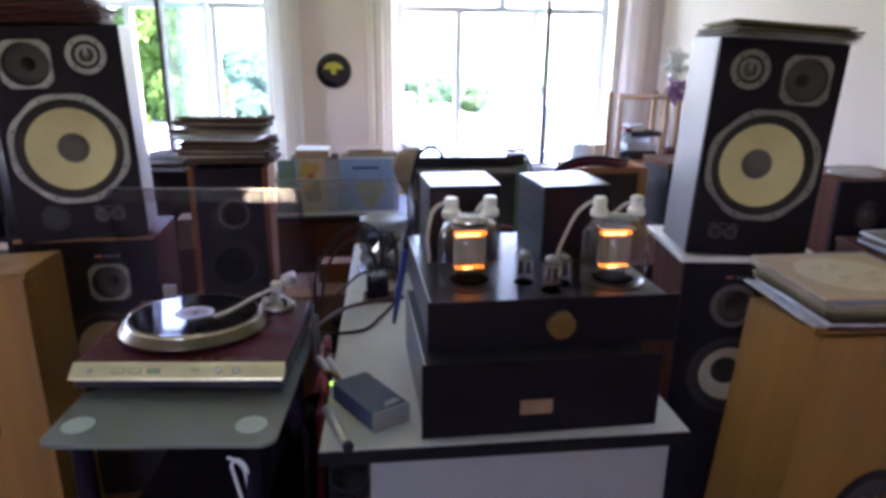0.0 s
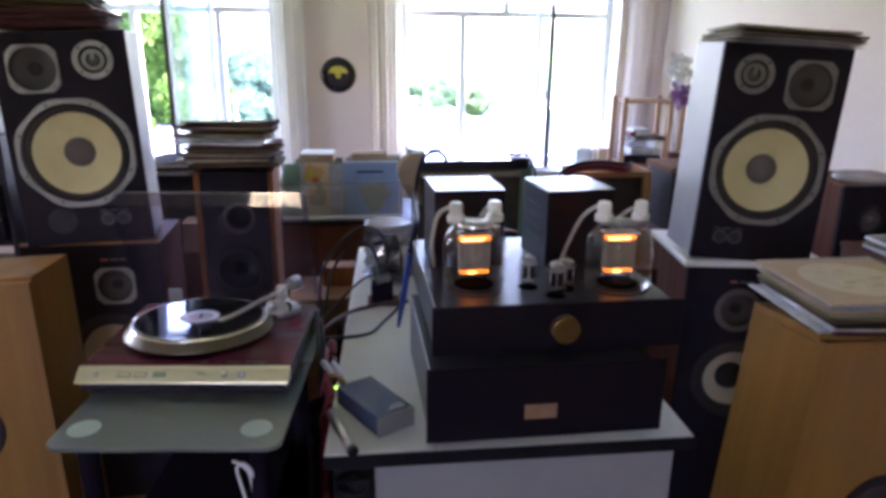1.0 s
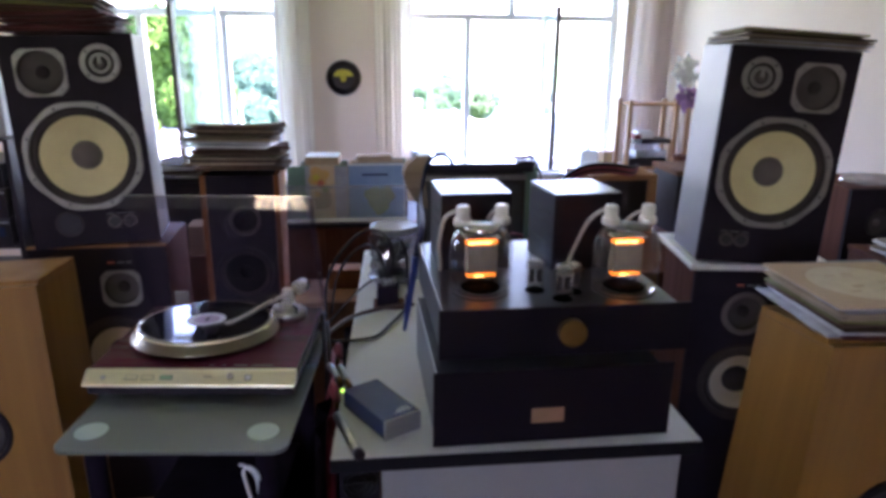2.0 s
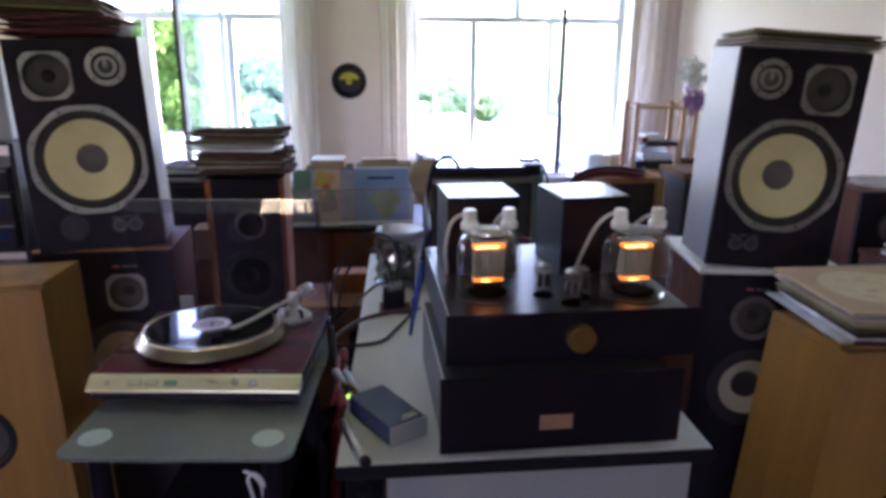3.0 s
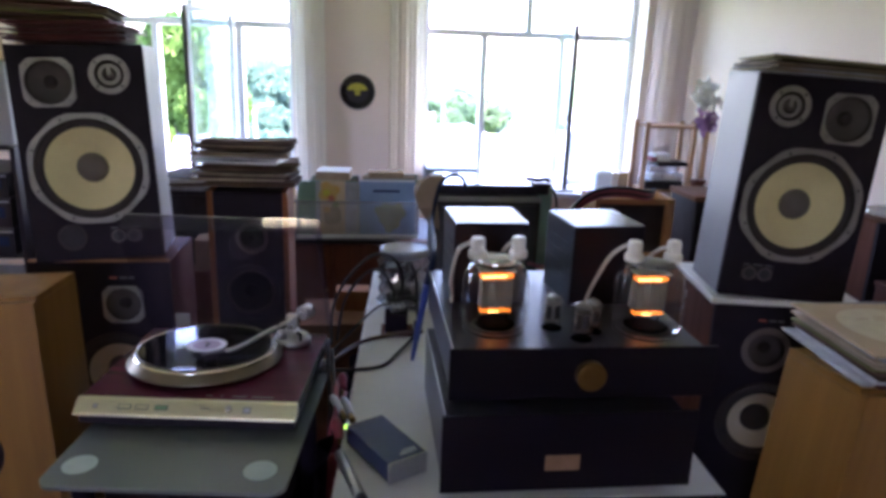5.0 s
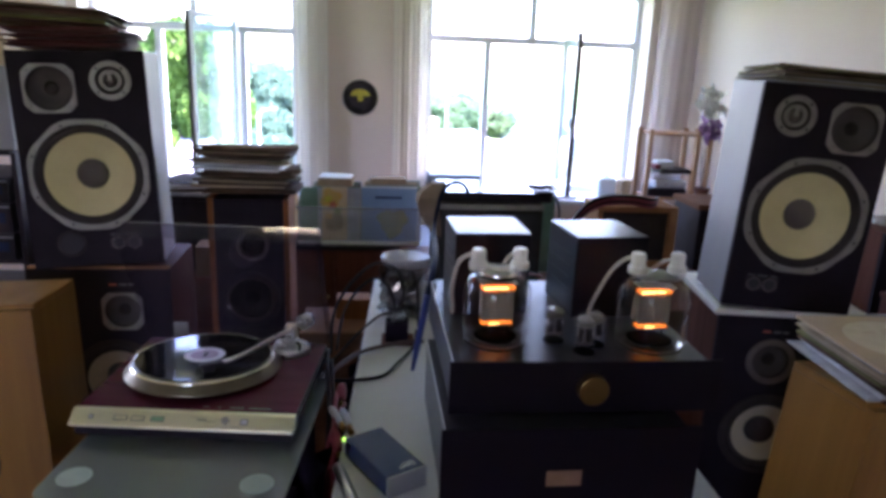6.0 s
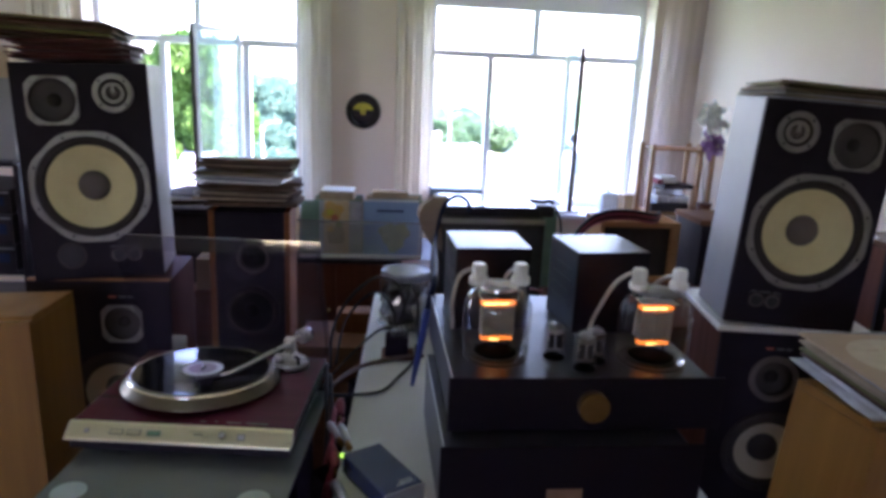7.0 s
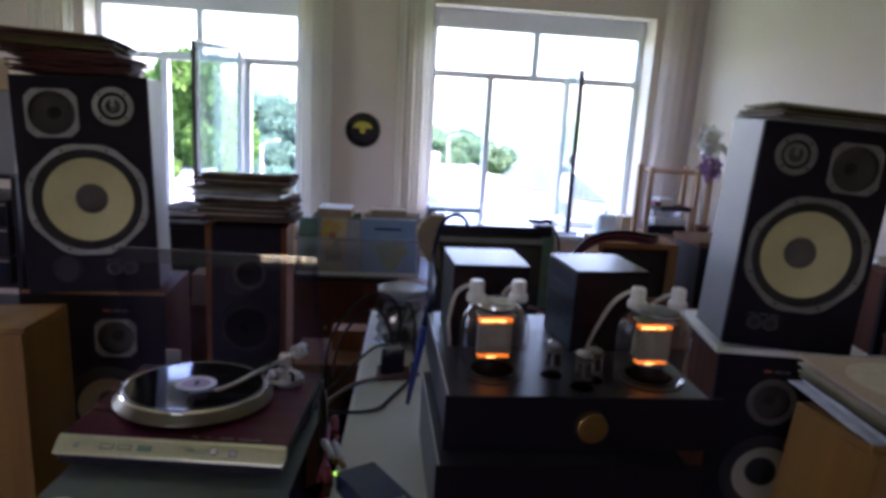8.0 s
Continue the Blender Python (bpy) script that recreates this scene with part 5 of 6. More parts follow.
CABLES = [
    ("black_cable", M_CABLE, 0.0042, [(-0.095, 1.46, 0.93), (-0.092, 1.50, 1.02), (-0.056, 1.53, 1.095), (0.015, 1.56, 1.155), (0.076, 1.60, 1.135), (0.106, 1.63, 1.06), (0.093, 1.64, 0.99)]),
    ("black_cable", M_CABLE, 0.0038, [(-0.08, 1.44, 0.95), (-0.062, 1.49, 1.04), (-0.02, 1.52, 1.10), (0.03, 1.56, 1.115), (0.07, 1.60, 1.06), (0.084, 1.625, 0.99)]),
    ("brown_cable", M_CABLE_N, 0.0062, [(-0.11, 1.34, 0.90), (-0.078, 1.40, 0.918), (-0.017, 1.51, 0.914), (0.056, 1.572, 0.908), (0.12, 1.585, 0.913), (0.165, 1.60, 0.908)]),
    ("black_cable", M_CABLE, 0.0045, [(-0.10, 1.335, 0.915), (-0.033, 1.352, 0.907), (0.041, 1.375, 0.906), (0.084, 1.453, 0.906), (0.135, 1.57, 0.906), (0.150, 1.69, 0.906)]),
    ("black_cable", M_CABLE, 0.0035, [(-0.09, 1.42, 0.93), (-0.02, 1.50, 0.978), (0.035, 1.57, 1.0), (0.075, 1.625, 0.987)]),
    ("black_cable", M_CABLE, 0.004, [(0.09, 1.63, 0.99), (0.115, 1.66, 1.06), (0.13, 1.70, 1.09), (0.15, 1.70, 1.04), (0.152, 1.66, 0.95), (0.16, 1.64, 0.907)]),
    ("black_cable", M_CABLE, 0.0055, [(-0.10, 1.40, 0.97), (-0.095, 1.30, 0.95), (-0.085, 1.18, 0.91), (-0.084, 1.08, 0.86), (-0.09, 0.98, 0.7)]),
    ("black_cable", M_CABLE, 0.005, [(-0.088, 1.36, 0.96), (-0.078, 1.24, 0.93), (-0.072, 1.13, 0.90), (-0.07, 1.04, 0.82), (-0.08, 0.96, 0.66)]),
    ("red_cable", M_CABLE_R, 0.0065, [(-0.052, 1.24, 0.90), (-0.066, 1.13, 0.915), (-0.077, 1.04, 0.90), (-0.08, 0.97, 0.84), (-0.078, 0.92, 0.74), (-0.08, 0.88, 0.60)]),
    ("red_cable", M_CABLE_R, 0.006, [(-0.066, 1.32, 0.905), (-0.07, 1.2, 0.93), (-0.067, 1.08, 0.90), (-0.066, 0.99, 0.82), (-0.07, 0.90, 0.66)]),
    ("red_cable", M_CABLE_R, 0.0055, [(-0.06, 1.05, 0.92), (-0.072, 0.97, 0.88), (-0.068, 0.91, 0.82), (-0.076, 0.86, 0.70), (-0.08, 0.85, 0.55)]),
]
for nm, mt, r, pts in CABLES:
    solid(nm, wire(pts, r), mt, "dull red signal cable behind the table edge" if mt is M_CABLE_R else "black audio cable looping over the table", "cable", group="loose cables")
for k, (x, y) in enumerate(((-0.055, 1.115), (-0.036, 1.10))):
    pl = thing("signal_plug", T(x, y, 0.905, 25 - 8 * k), "silver signal plug behind the navy box", "plug", "signal plugs")
    part("barrel", turned([(0.008, 0), (0.009, 0.004), (0.009, 0.05), (0.006, 0.058), (0.0001, 0.058)], 16, pose(0, 0, 0.012, -78, 0, 0)), M_STEEL, pl)
    part("tip", turned([(0.007, -0.02), (0.007, 0), (0.0001, 0)], 14, pose(0, 0, 0.012, -78, 0, 0)), M_BRASS, pl)
solid("blue_strap", wire([(0.122, 1.405, 0.908), (0.131, 1.385, 0.985), (0.142, 1.365, 1.07), (0.150, 1.35, 1.14)], 0.009, taper=lambda u: 0.55 + 0.45 * min(1, u * 3)), M_STRAP, "blue cable sleeve leaning on the amplifier", "cable")
solid("blue_cable", wire([(0.150, 1.35, 1.14), (0.170, 1.40, 1.20), (0.19, 1.6, 1.19), (0.225, 2.0, 1.13), (0.255, 2.30, 1.10), (0.270, 2.345, 1.16), (0.288, 2.36, 1.215), (0.322, 2.38, 1.246), (0.360, 2.385, 1.248), (0.388, 2.39, 1.222), (0.392, 2.395, 1.19)], 0.0085), M_CABLE_B, "dark blue cable arching over a black box", "cable")
for k, (x, y, z) in enumerate(((-0.058, 1.22, 0.918), (-0.058, 1.02, 0.905), (-0.062, 0.955, 0.86))):
    rp = thing("red_plug", T(x, y, z, 14 * k), "small red plug on a tangled cable", "plug", "red plugs")
    part("grip", turned([(0.007, 0), (0.0085, 0.006), (0.0085, 0.026), (0.005, 0.034), (0.0001, 0.034)], 14, pose(0, 0, 0, -60 + 20 * k, 0, 0) @ Matrix.Scale(1.35, 4)), M_PLUG_R, rp)
    part("pin", turned([(0.0035, -0.012), (0.0035, 0), (0.0001, 0)], 10, pose(0, 0, 0, -60 + 20 * k, 0, 0)), M_BRASS, rp)
solid("wooden_block", blk(-0.06, 0.06, -0.04, 0.04, 0, 0.075, 0.003), M_CHERRY, "reddish brown wooden block behind the cables", "block", T(-0.05, 2.10, 0.80, 0))
solid("wooden_crate", blk(-0.15, 0.10, -0.12, 0.14, 0, 0.7995, 0.004), M_CRATE, "matte brown wooden crate behind the drape", "crate", T(-0.08, 2.05, 0.0, 0))

# ---- the things along the windows ----
desk = thing("long_desk", T(1.15, 2.36, 0), "long dark brown wooden desk behind the amplifiers", "desk")
part("desktop", blk(-0.98, 0.98, 0, 1.02, 0.70, 0.725, 0.003), M_BROWN, desk)
for x in (-0.95, 0.95):
    part("side", blk(x - 0.012, x + 0.012, 0.02, 1.0, 0, 0.6995), M_BROWN, desk)
part("back", blk(-0.93, 0.93, 0.96, 0.975, 0.1, 0.6995), M_BROWN, desk)

combo = thing("black_amplifier_box", T(0.493, 2.40, 0.7255, 0), "large black equipment box standing on the desk", "equipment box")
part("case", blk(-0.217, 0.217, 0.012, 0.34, 0, 0.435, 0.006), M_RUBBER, combo)
part("front_frame", ring_plate(bmesh.new(), lambda a: min(1.42, 1.0 / max(abs(math.cos(a)), abs(math.sin(a)))), 0.2, 0.15, 0.0, 0.0118, 64, 0, 0.2), M_KNOB, combo)
part("grille", blk(-0.2, 0.2, 0.006, 0.0115, 0.02, 0.40), M_RUBBER, combo)
part("top_trim", blk(-0.217, 0.217, 0.0, 0.0118, 0.412, 0.434, 0.002), M_RING, combo, "grey-brown trim strip")
deck = thing("black_deck", T(0.485, 2.42, 1.161, 0), "flat black hi-fi deck on the equipment box", "hi-fi deck")
part("case", blk(-0.20, 0.20, 0.006, 0.32, 0.006, 0.039, 0.003), M_AMP, deck)
part("face", blk(-0.202, 0.202, 0, 0.0055, 0.005, 0.041, 0.0015), M_DARK, deck)
for x in (-0.17, 0.17):
    for y in (0.04, 0.28):
        part("foot", turned([(0.015, 0), (0.015, 0.0058), (0.0001, 0.0058)], 14, pose(x, y, 0)), M_RUBBER, deck)
part("top_plate", blk(-0.19, 0.19, 0.02, 0.31, 0.0392, 0.043, 0.001), M_DECKTOP, deck, "shiny top plate")
phones = thing("dark_clip_lamp", T(0.705, 2.44, 1.161), "small dark clip with a hanging cable", "clip")
part("body", blk(-0.03, 0.05, 0, 0.06, 0.0, 0.05, 0.012), M_DARK, phones)
part("arm", wire([(-0.05, 0.03, 0.068), (0.0, 0.03, 0.06), (0.03, 0.03, 0.066), (0.05, 0.03, 0.055)], 0.008), M_CABLE, phones)
part("lead", wire([(0.045, 0.0, 0.05), (0.068, -0.02, 0.0), (0.075, -0.03, -0.08), (0.078, -0.03, -0.2)], 0.005), M_CABLE, phones)
bm = bmesh.new()
secs = [[bm.verts.new((x, y, z)) for x, y in ((x0, -d), (x0 * 0.3 + x1 * 0.7, -d * 1.2), (x1, -d * 0.6), (x1, d), (x0, d))] for z, x0, x1, d in ((0.0, 0.04, 0.07, 0.04), (0.24, 0.035, 0.07, 0.05), (0.30, 0.018, 0.068, 0.06), (0.345, -0.012, 0.065, 0.065), (0.385, -0.036, 0.062, 0.07), (0.42, -0.048, 0.06, 0.066), (0.45, -0.046, 0.06, 0.06), (0.478, -0.028, 0.066, 0.045), (0.505, 0.012, 0.07, 0.025))]
for a, b in zip(secs, secs[1:]):
    for i in range(5):
        j = (i + 1) % 5
        bm.faces.new((a[i], a[j], b[j], b[i]))
bm.faces.new(secs[0][::-1])
bm.faces.new(secs[-1])
pb = thing("paper_bag", T(0.243, 2.48, 0.7255), "brown paper bag beside the black box", "bag")
part("bag_body", bm, M_KRAFT, pb)
part("bag_fold", blk(0.014, 0.068, -0.02, 0.02, 0.5055, 0.512, 0.002), M_PAPER, pb, "white folded top edge")
solid("green_folder", blk(0.80, 0.895, 2.9, 3.1, 0.7255, 1.105, 0.003), M_GREEN, "green card folder standing on the desk", "folder")

sp = thing("wooden_radio_loudspeaker", T(1.36, 3.0, 0.7255, 0), "small loudspeaker in a reddish wooden case", "loudspeaker")
bm = bmesh.new()
box(bm, -0.21, -0.185, 0, 0.25, 0, 0.315, 0.004)
box(bm, 0.165, 0.21, 0, 0.25, 0, 0.315, 0.004)
box(bm, -0.185, 0.165, 0, 0.25, 0.285, 0.315, 0.004)
box(bm, -0.185, 0.165, 0, 0.25, 0, 0.03, 0.004)
part("case", bm, M_CRATE_T, sp, "orange-brown wooden case")
part("grille_cloth", blk(-0.1845, 0.1645, 0.02, 0.03, 0.0305, 0.2845), M_RUBBER, sp)
part("back", blk(-0.1845, 0.1645, 0.235, 0.248, 0.0305, 0.2845), M_DARK, sp)
solid("paper_scraps", blk(-0.12, 0.11, -0.05, 0.05, 0, 0.012, 0.004), M_PLASTIC_BAG, "crumpled clear wrapping on the wooden loudspeaker", "wrapping", T(1.33, 3.1, 1.0415, 10))
for k, (mt, dz) in enumerate(((M_CABLE, 0.015), (M_CABLE_R, 0.0), (M_CABLE, -0.012), (M_CABLE_R, -0.02))):
    solid("speaker_cable", wire([(0.93 - 0.01 * k, 2.85, 0.80), (0.96, 2.85, 0.95 + dz), (1.03, 2.86, 1.05 + dz), (1.13, 2.88, 1.095 + dz), (1.27, 2.92, 1.095 + dz), (1.41, 2.97, 1.07 + dz), (1.52, 3.16, 1.056 + 0.3 * dz)], 0.010), mt, "thick red and black cable draped over a loudspeaker" if mt is M_CABLE_R else "thick black cable draped over a loudspeaker", "cable", group="draped cables")
cab = thing("dark_loudspeaker_box", T(1.86, 2.95, 0.7255, 0), "black box with a brown wooden top", "loudspeaker")
part("body", blk(-0.2, 0.2, 0, 0.3, 0, 0.315, 0.004), M_DARK, cab)
part("top_board", blk(-0.215, 0.2, -0.01, 0.3, 0.3155, 0.345, 0.004), M_CRATE, cab, "brown wooden top board")

# wooden shelf in the corner
sh = thing("corner_shelf", T(2.06, 4.18, 0), "open pine shelf unit beside the window", "shelf")
for x in (-0.185, 0.15, 0.235):
    for y in (0.0, 0.2):
        part("post", blk(x - 0.015, x + 0.015, y - 0.014, y + 0.014, 0, 1.335, 0.003), M_PINE, sh)
for z in (0.45, 0.86, 1.295):
    part("shelf_board", blk(-0.17, 0.135, -0.012, 0.21, z, z + 0.018, 0.002), M_PINE, sh)
    part("shelf_board", blk(0.166, 0.22, -0.012, 0.21, z, z + 0.018, 0.002), M_PINE, sh)
for i, (x, y, w, d, z, h, mt, nm, lb) in enumerate((
        (-0.02, 0.08, 0.26, 0.18, 0.8785, 0.06, M_DARK, "black_recorder", "flat black recorder on the pine shelf"),
        (0.0, 0.08, 0.22, 0.16, 0.9395, 0.05, M_ALU, "silver_player", "small silver player on the pine shelf"),
        (-0.03, 0.09, 0.2, 0.14, 0.9905, 0.045, M_PLASTIC_BAG, "plastic_box", "clear plastic box on the pine shelf"),
        (0.02, 0.08, 0.22, 0.16, 1.0365, 0.03, M_DARK, "black_case", "flat black case on the pine shelf"),
        (-0.04, 0.09, 0.12, 0.1, 1.0675, 0.05, M_PAPER, "white_carton", "small white carton on the pine shelf"),
        (-0.11, 0.08, 0.05, 0.12, 1.0675, 0.03, M_CABLE_R, "red_tin", "small red tin on the pine shelf"))):
    solid(nm, blk(-w / 2, w / 2, -d / 2, d / 2, 0, h, 0.006), mt, lb, "shelf item", T(2.06 + x, 4.18 + y, z, 3 * i - 6))

# things on the window sills
SZ = SILL + 0.005
pr = thing("desktop_printer", T(0.62, 4.72, SZ), "low grey-blue printer with dark base on the window sill", "printer")
part("base", blk(-0.20, 0.19, -0.11, 0.11, 0, 0.088, 0.006), M_DARK, pr, "dark lower body")
part("cover", blk(-0.198, 0.188, -0.108, 0.108, 0.0885, 0.165, 0.014), M_SCAN, pr, "pale bluish upper cover")
part("paper_slot", blk(-0.13, 0.12, -0.1105, -0.1085, 0.105, 0.118, 0.0005), M_DARK, pr)
part("lid_seam", blk(-0.19, 0.18, -0.1095, -0.1083, 0.140, 0.1425), M_PRINT, pr)
solid("dark_ruler", blk(-0.16, 0.16, -0.02, 0.02, 0, 0.012, 0.003), M_DARK, "dark flat ruler on the window sill", "ruler", T(1.02, 4.70, SZ, -4))
wb = thing("white_jug", T(1.79, 4.74, SZ), "white plastic canister on the window sill", "canister")
part("body", blk(-0.075, 0.075, -0.06, 0.06, 0, 0.16, 0.03), M_FRAME, wb)
part("cap", turned([(0.02, 0.16), (0.02, 0.178), (0.0001, 0.178)], 16), M_PAPER, wb)
solid("beige_carton", blk(-0.07, 0.05, -0.05, 0.05, 0, 0.15, 0.004), M_SLEEVE_T, "beige carton on the window sill", "carton", T(1.95, 4.70, SZ, 6))
solid("sill_papers", blk(-0.14, 0.14, -0.1, 0.1, 0, 0.02, 0.004), M_PAPER, "loose white papers on the window sill", "papers", T(1.40, 4.72, SZ, 8))

# record bin on a brown cabinet
rc = thing("record_cabinet", T(0.0, 3.46, 0), "dark brown wooden cabinet under the record bin", "cabinet")
part("body", blk(-0.48, 0.42, 0.02, 0.55, 0.05, 0.675, 0.003), M_BROWN, rc)
part("top", blk(-0.49, 0.43, -0.01, 0.56, 0.6755, 0.695, 0.003), M_DARK, rc)
for i, x in enumerate((-0.475, -0.175, 0.125)):
    d = part("door", blk(x, x + 0.29, 0.0, 0.0195, 0.06, 0.665, 0.003), M_BROWN, rc)
    part("handle", turned([(0.008, 0), (0.006, 0.012), (0.01, 0.018), (0.0001, 0.02)], 14, pose(x + 0.25, 0, 0.4) @ FRONT), M_BRASS, d)
part("plinth", blk(-0.46, 0.40, 0.05, 0.53, 0.0, 0.0495), M_DARK, rc)
bn = thing("record_bin", T(-0.05, 3.5, 0.6955), "clear plastic bin filled with record albums", "bin")
bm = bmesh.new()
box(bm, -0.34, 0.34, 0, 0.003, 0, 0.215, 0.001)
box(bm, -0.34, 0.34, 0.397, 0.4, 0, 0.215, 0.001)
box(bm, -0.343, -0.34, 0, 0.4, 0, 0.215)
box(bm, 0.34, 0.343, 0, 0.4, 0, 0.215)
box(bm, -0.34, 0.34, 0.003, 0.397, 0, 0.003)
part("tub", bm, M_TUB, bn)
bm = bmesh.new()
box(bm, -0.35, 0.35, -0.01, 0.0, 0.2, 0.216, 0.003)
box(bm, -0.35, 0.35, 0.4, 0.41, 0.2, 0.216, 0.003)
box(bm, -0.353, -0.343, 0.0, 0.4, 0.2, 0.216, 0.003)
box(bm, 0.343, 0.353, 0.0, 0.4, 0.2, 0.216, 0.003)
part("rim", bm, M_TUB, bn, "thick clear rim")
part("bottom_edge", blk(-0.34, 0.34, -0.006, -0.0005, 0.0, 0.02, 0.002), M_PAPER, bn)
al = thing("picture_album", T(0.115, 3.52, 0.70, 0, -4), "blue record album with an olive picture in the bin", "album", "albums in the bin")
part("cover", blk(-0.157, 0.157, 0, 0.006, 0, 0.315, 0.001), M_BLUE, al)
bm = turned([(0.08, 0), (0.08, 0.0006), (0.0001, 0.0008)], 24, pose(0.02, -0.0002, 0.12) @ FRONT, lambda a: 1 + 0.18 * math.sin(3 * a) + 0.1 * math.sin(7 * a + 1))
part("picture", bm, M_LEAFY, al, "olive green printed picture")
part("title_bar", blk(-0.08, 0.07, -0.0012, -0.0002, 0.255, 0.268), M_NAVY, al)
part("top_edge", blk(-0.157, 0.157, -0.001, 0.007, 0.3155, 0.323), M_PAPER, al, "white torn top edge")
al = thing("picture_album", T(-0.19, 3.52, 0.70, 0, -4), "orange and tan picture record album in the bin", "album", "albums in the bin")
part("cover", blk(-0.07, 0.07, 0, 0.006, 0, 0.315, 0.001), M_SLEEVE_T, al)
part("picture", turned([(0.055, 0), (0.055, 0.0008), (0.0001, 0.0009)], 20, pose(-0.02, -0.0002, 0.25) @ FRONT, lambda a: 1 + 0.2 * math.sin(4 * a)), M_ORANGE, al, "orange printed picture")
part("figure_shape", turned([(0.035, 0), (0.035, 0.0008), (0.0001, 0.0009)], 20, pose(0.01, -0.0002, 0.12) @ FRONT, lambda a: 1 + 0.5 * abs(math.sin(a))), M_CARD, al)
rnd = random.Random(31)
for k in range(7):
    mk = (M_ORANGE, M_YELLOW, M_RED, M_LEAFY, M_ORANGE, M_CARD, M_CARD)[k]
    part("picture_patch", turned([(0.02, 0), (0.02, 0.0006), (0.0001, 0.0007)], 14, pose(rnd.uniform(-0.045, 0.045), -0.0014, 0.28 - 0.032 * k) @ FRONT, lambda a: 1 + 0.3 * math.sin(5 * a + k)), mk, al, "coloured printed patch")
rnd = random.Random(12)
for i in range(22):
    x = -0.20 + (0.32 if i % 2 else 0.0) + rnd.uniform(-0.01, 0.01)
    w = 0.13 if i % 2 == 0 else 0.157
    solid("bin_album", blk(-w, w, 0, 0.006, 0, 0.30 + rnd.uniform(-0.01, 0.012), 0.001), rnd.choice((M_SLEEVE, M_SLEEVE_T, M_SLEEVE_P, M_GREEN, M_SLEEVE_D)), "record album standing upright in the clear bin", "album", T(x + 0.02, 3.55 + 0.014 * i, 0.70, 0, -3), "albums in the bin")
solid("green_album", blk(-0.05, 0.05, 0, 0.006, 0, 0.31, 0.001), M_GREEN, "green record album at the end of the bin", "album", T(-0.335, 3.53, 0.70, 0, -4), "albums in the bin")
cb = thing("card_box", T(-0.185, 3.62, 1.016, -4), "shallow brown cardboard box on the albums", "box")
part("walls", blk(-0.095, 0.095, -0.07, 0.1, 0, 0.045, 0.002), M_CARD, cb)
part("top_sheet", blk(-0.092, 0.092, -0.067, 0.097, 0.0455, 0.05, 0.001), M_PAPER, cb, "white paper on the box")
solid("card_strip", blk(-0.10, 0.10, -0.05, 0.05, 0, 0.035, 0.003), M_CARD, "brown cardboard piece on the albums", "box", T(0.11, 3.66, 1.022, 3))
solid("orange_spine", blk(-0.012, 0.012, 0, 0.3, 0, 0.3, 0.002), M_ORANGE, "orange box file beside the record bin", "box file", T(-0.43, 3.5, 0.6955))

# black chest and papers behind the black loudspeaker
ch = thing("black_chest", T(-1.02, 3.05, 0), "black chest with papers lying on it", "chest")
part("body", blk(-0.32, 0.30, 0, 0.4, 0, 1.02, 0.006), M_DARK, ch)
part("lid", blk(-0.33, 0.31, -0.01, 0.41, 1.0205, 1.045, 0.005), M_DARK, ch)
rnd = random.Random(4)
zz = 1.0455
for i in range(7):
    h = rnd.choice((0.008, 0.012, 0.006))
    solid("magazine", blk(-0.12, 0.12, -0.15, 0.15, 0, h, 0.002), rnd.choice((M_PAPER, M_SLEEVE_D, M_SLEEVE_P, M_DARK)), "worn magazine in a pile on the chest", "magazine", T(-0.86 + rnd.uniform(-0.02, 0.02), 3.22 + rnd.uniform(-0.02, 0.02), zz, rnd.uniform(-15, 15)), "magazines on the chest")
    zz += h + 0.0006

solid("brown_pedestal", blk(-0.09, 0.09, 0, 0.2, 0, 0.78, 0.004), M_BROWN, "reddish brown wooden pedestal behind the loudspeakers", "pedestal", T(-0.67, 2.6, 0.0))
solid("brown_carton", blk(-0.06, 0.06, 0, 0.12, 0, 0.135, 0.004), M_KRAFT, "worn brown carton standing on a pedestal", "carton", T(-0.67, 2.61, 0.7805))

# equipment tower at the left wall
tw = thing("equipment_rack", T(-1.62, 2.55, 0), "dark rack with stacked black hi-fi components", "rack")
for x in (-0.26, 0.24):
    part("side", blk(x - 0.01, x + 0.01, 0, 0.4, 0, 1.30, 0.003), M_DARK, tw)
for z in (0.05, 0.45, 0.85, 1.29):
    part("shelf", blk(-0.249, 0.229, 0.0, 0.4, z, z + 0.016), M_DARK, tw)
for i, (z, h, mt) in enumerate(((0.467, 0.13, M_DARK), (0.60, 0.12, M_AMP), (0.867, 0.11, M_AMP), (0.98, 0.12, M_DARK), (1.103, 0.1, M_AMP), (0.067, 0.2, M_DARK))):
    c = thing("hifi_component", T(-1.63, 2.54, z), "black hi-fi component with blue display in the rack" if mt is not M_ALU else "silver hi-fi component in the rack", "hi-fi component", "components in the rack")
    part("case", blk(-0.22, 0.22, 0.006, 0.36, 0, h - 0.002, 0.002), M_DARK, c)
    part("face", blk(-0.222, 0.222, 0, 0.0055, 0, h - 0.001, 0.0015), mt, c)
    part("display", blk(0.08, 0.2, -0.0015, -0.0002, h * 0.35, h * 0.7), M_NAVY, c, "dark blue display")
    # A grey strip takes the place of glints on the component's edge.
    part("trim", blk(-0.222, 0.222, -0.004, -0.0003, h - 0.016, h - 0.009, 0.001), M_SIDE, c, "grey strip drawn for the edge glints")
    part("dial", turned([(0.022, 0), (0.022, 0.015), (0.0001, 0.016)], 20, pose(-0.14, 0, h / 2) @ FRONT), M_ALU, c)
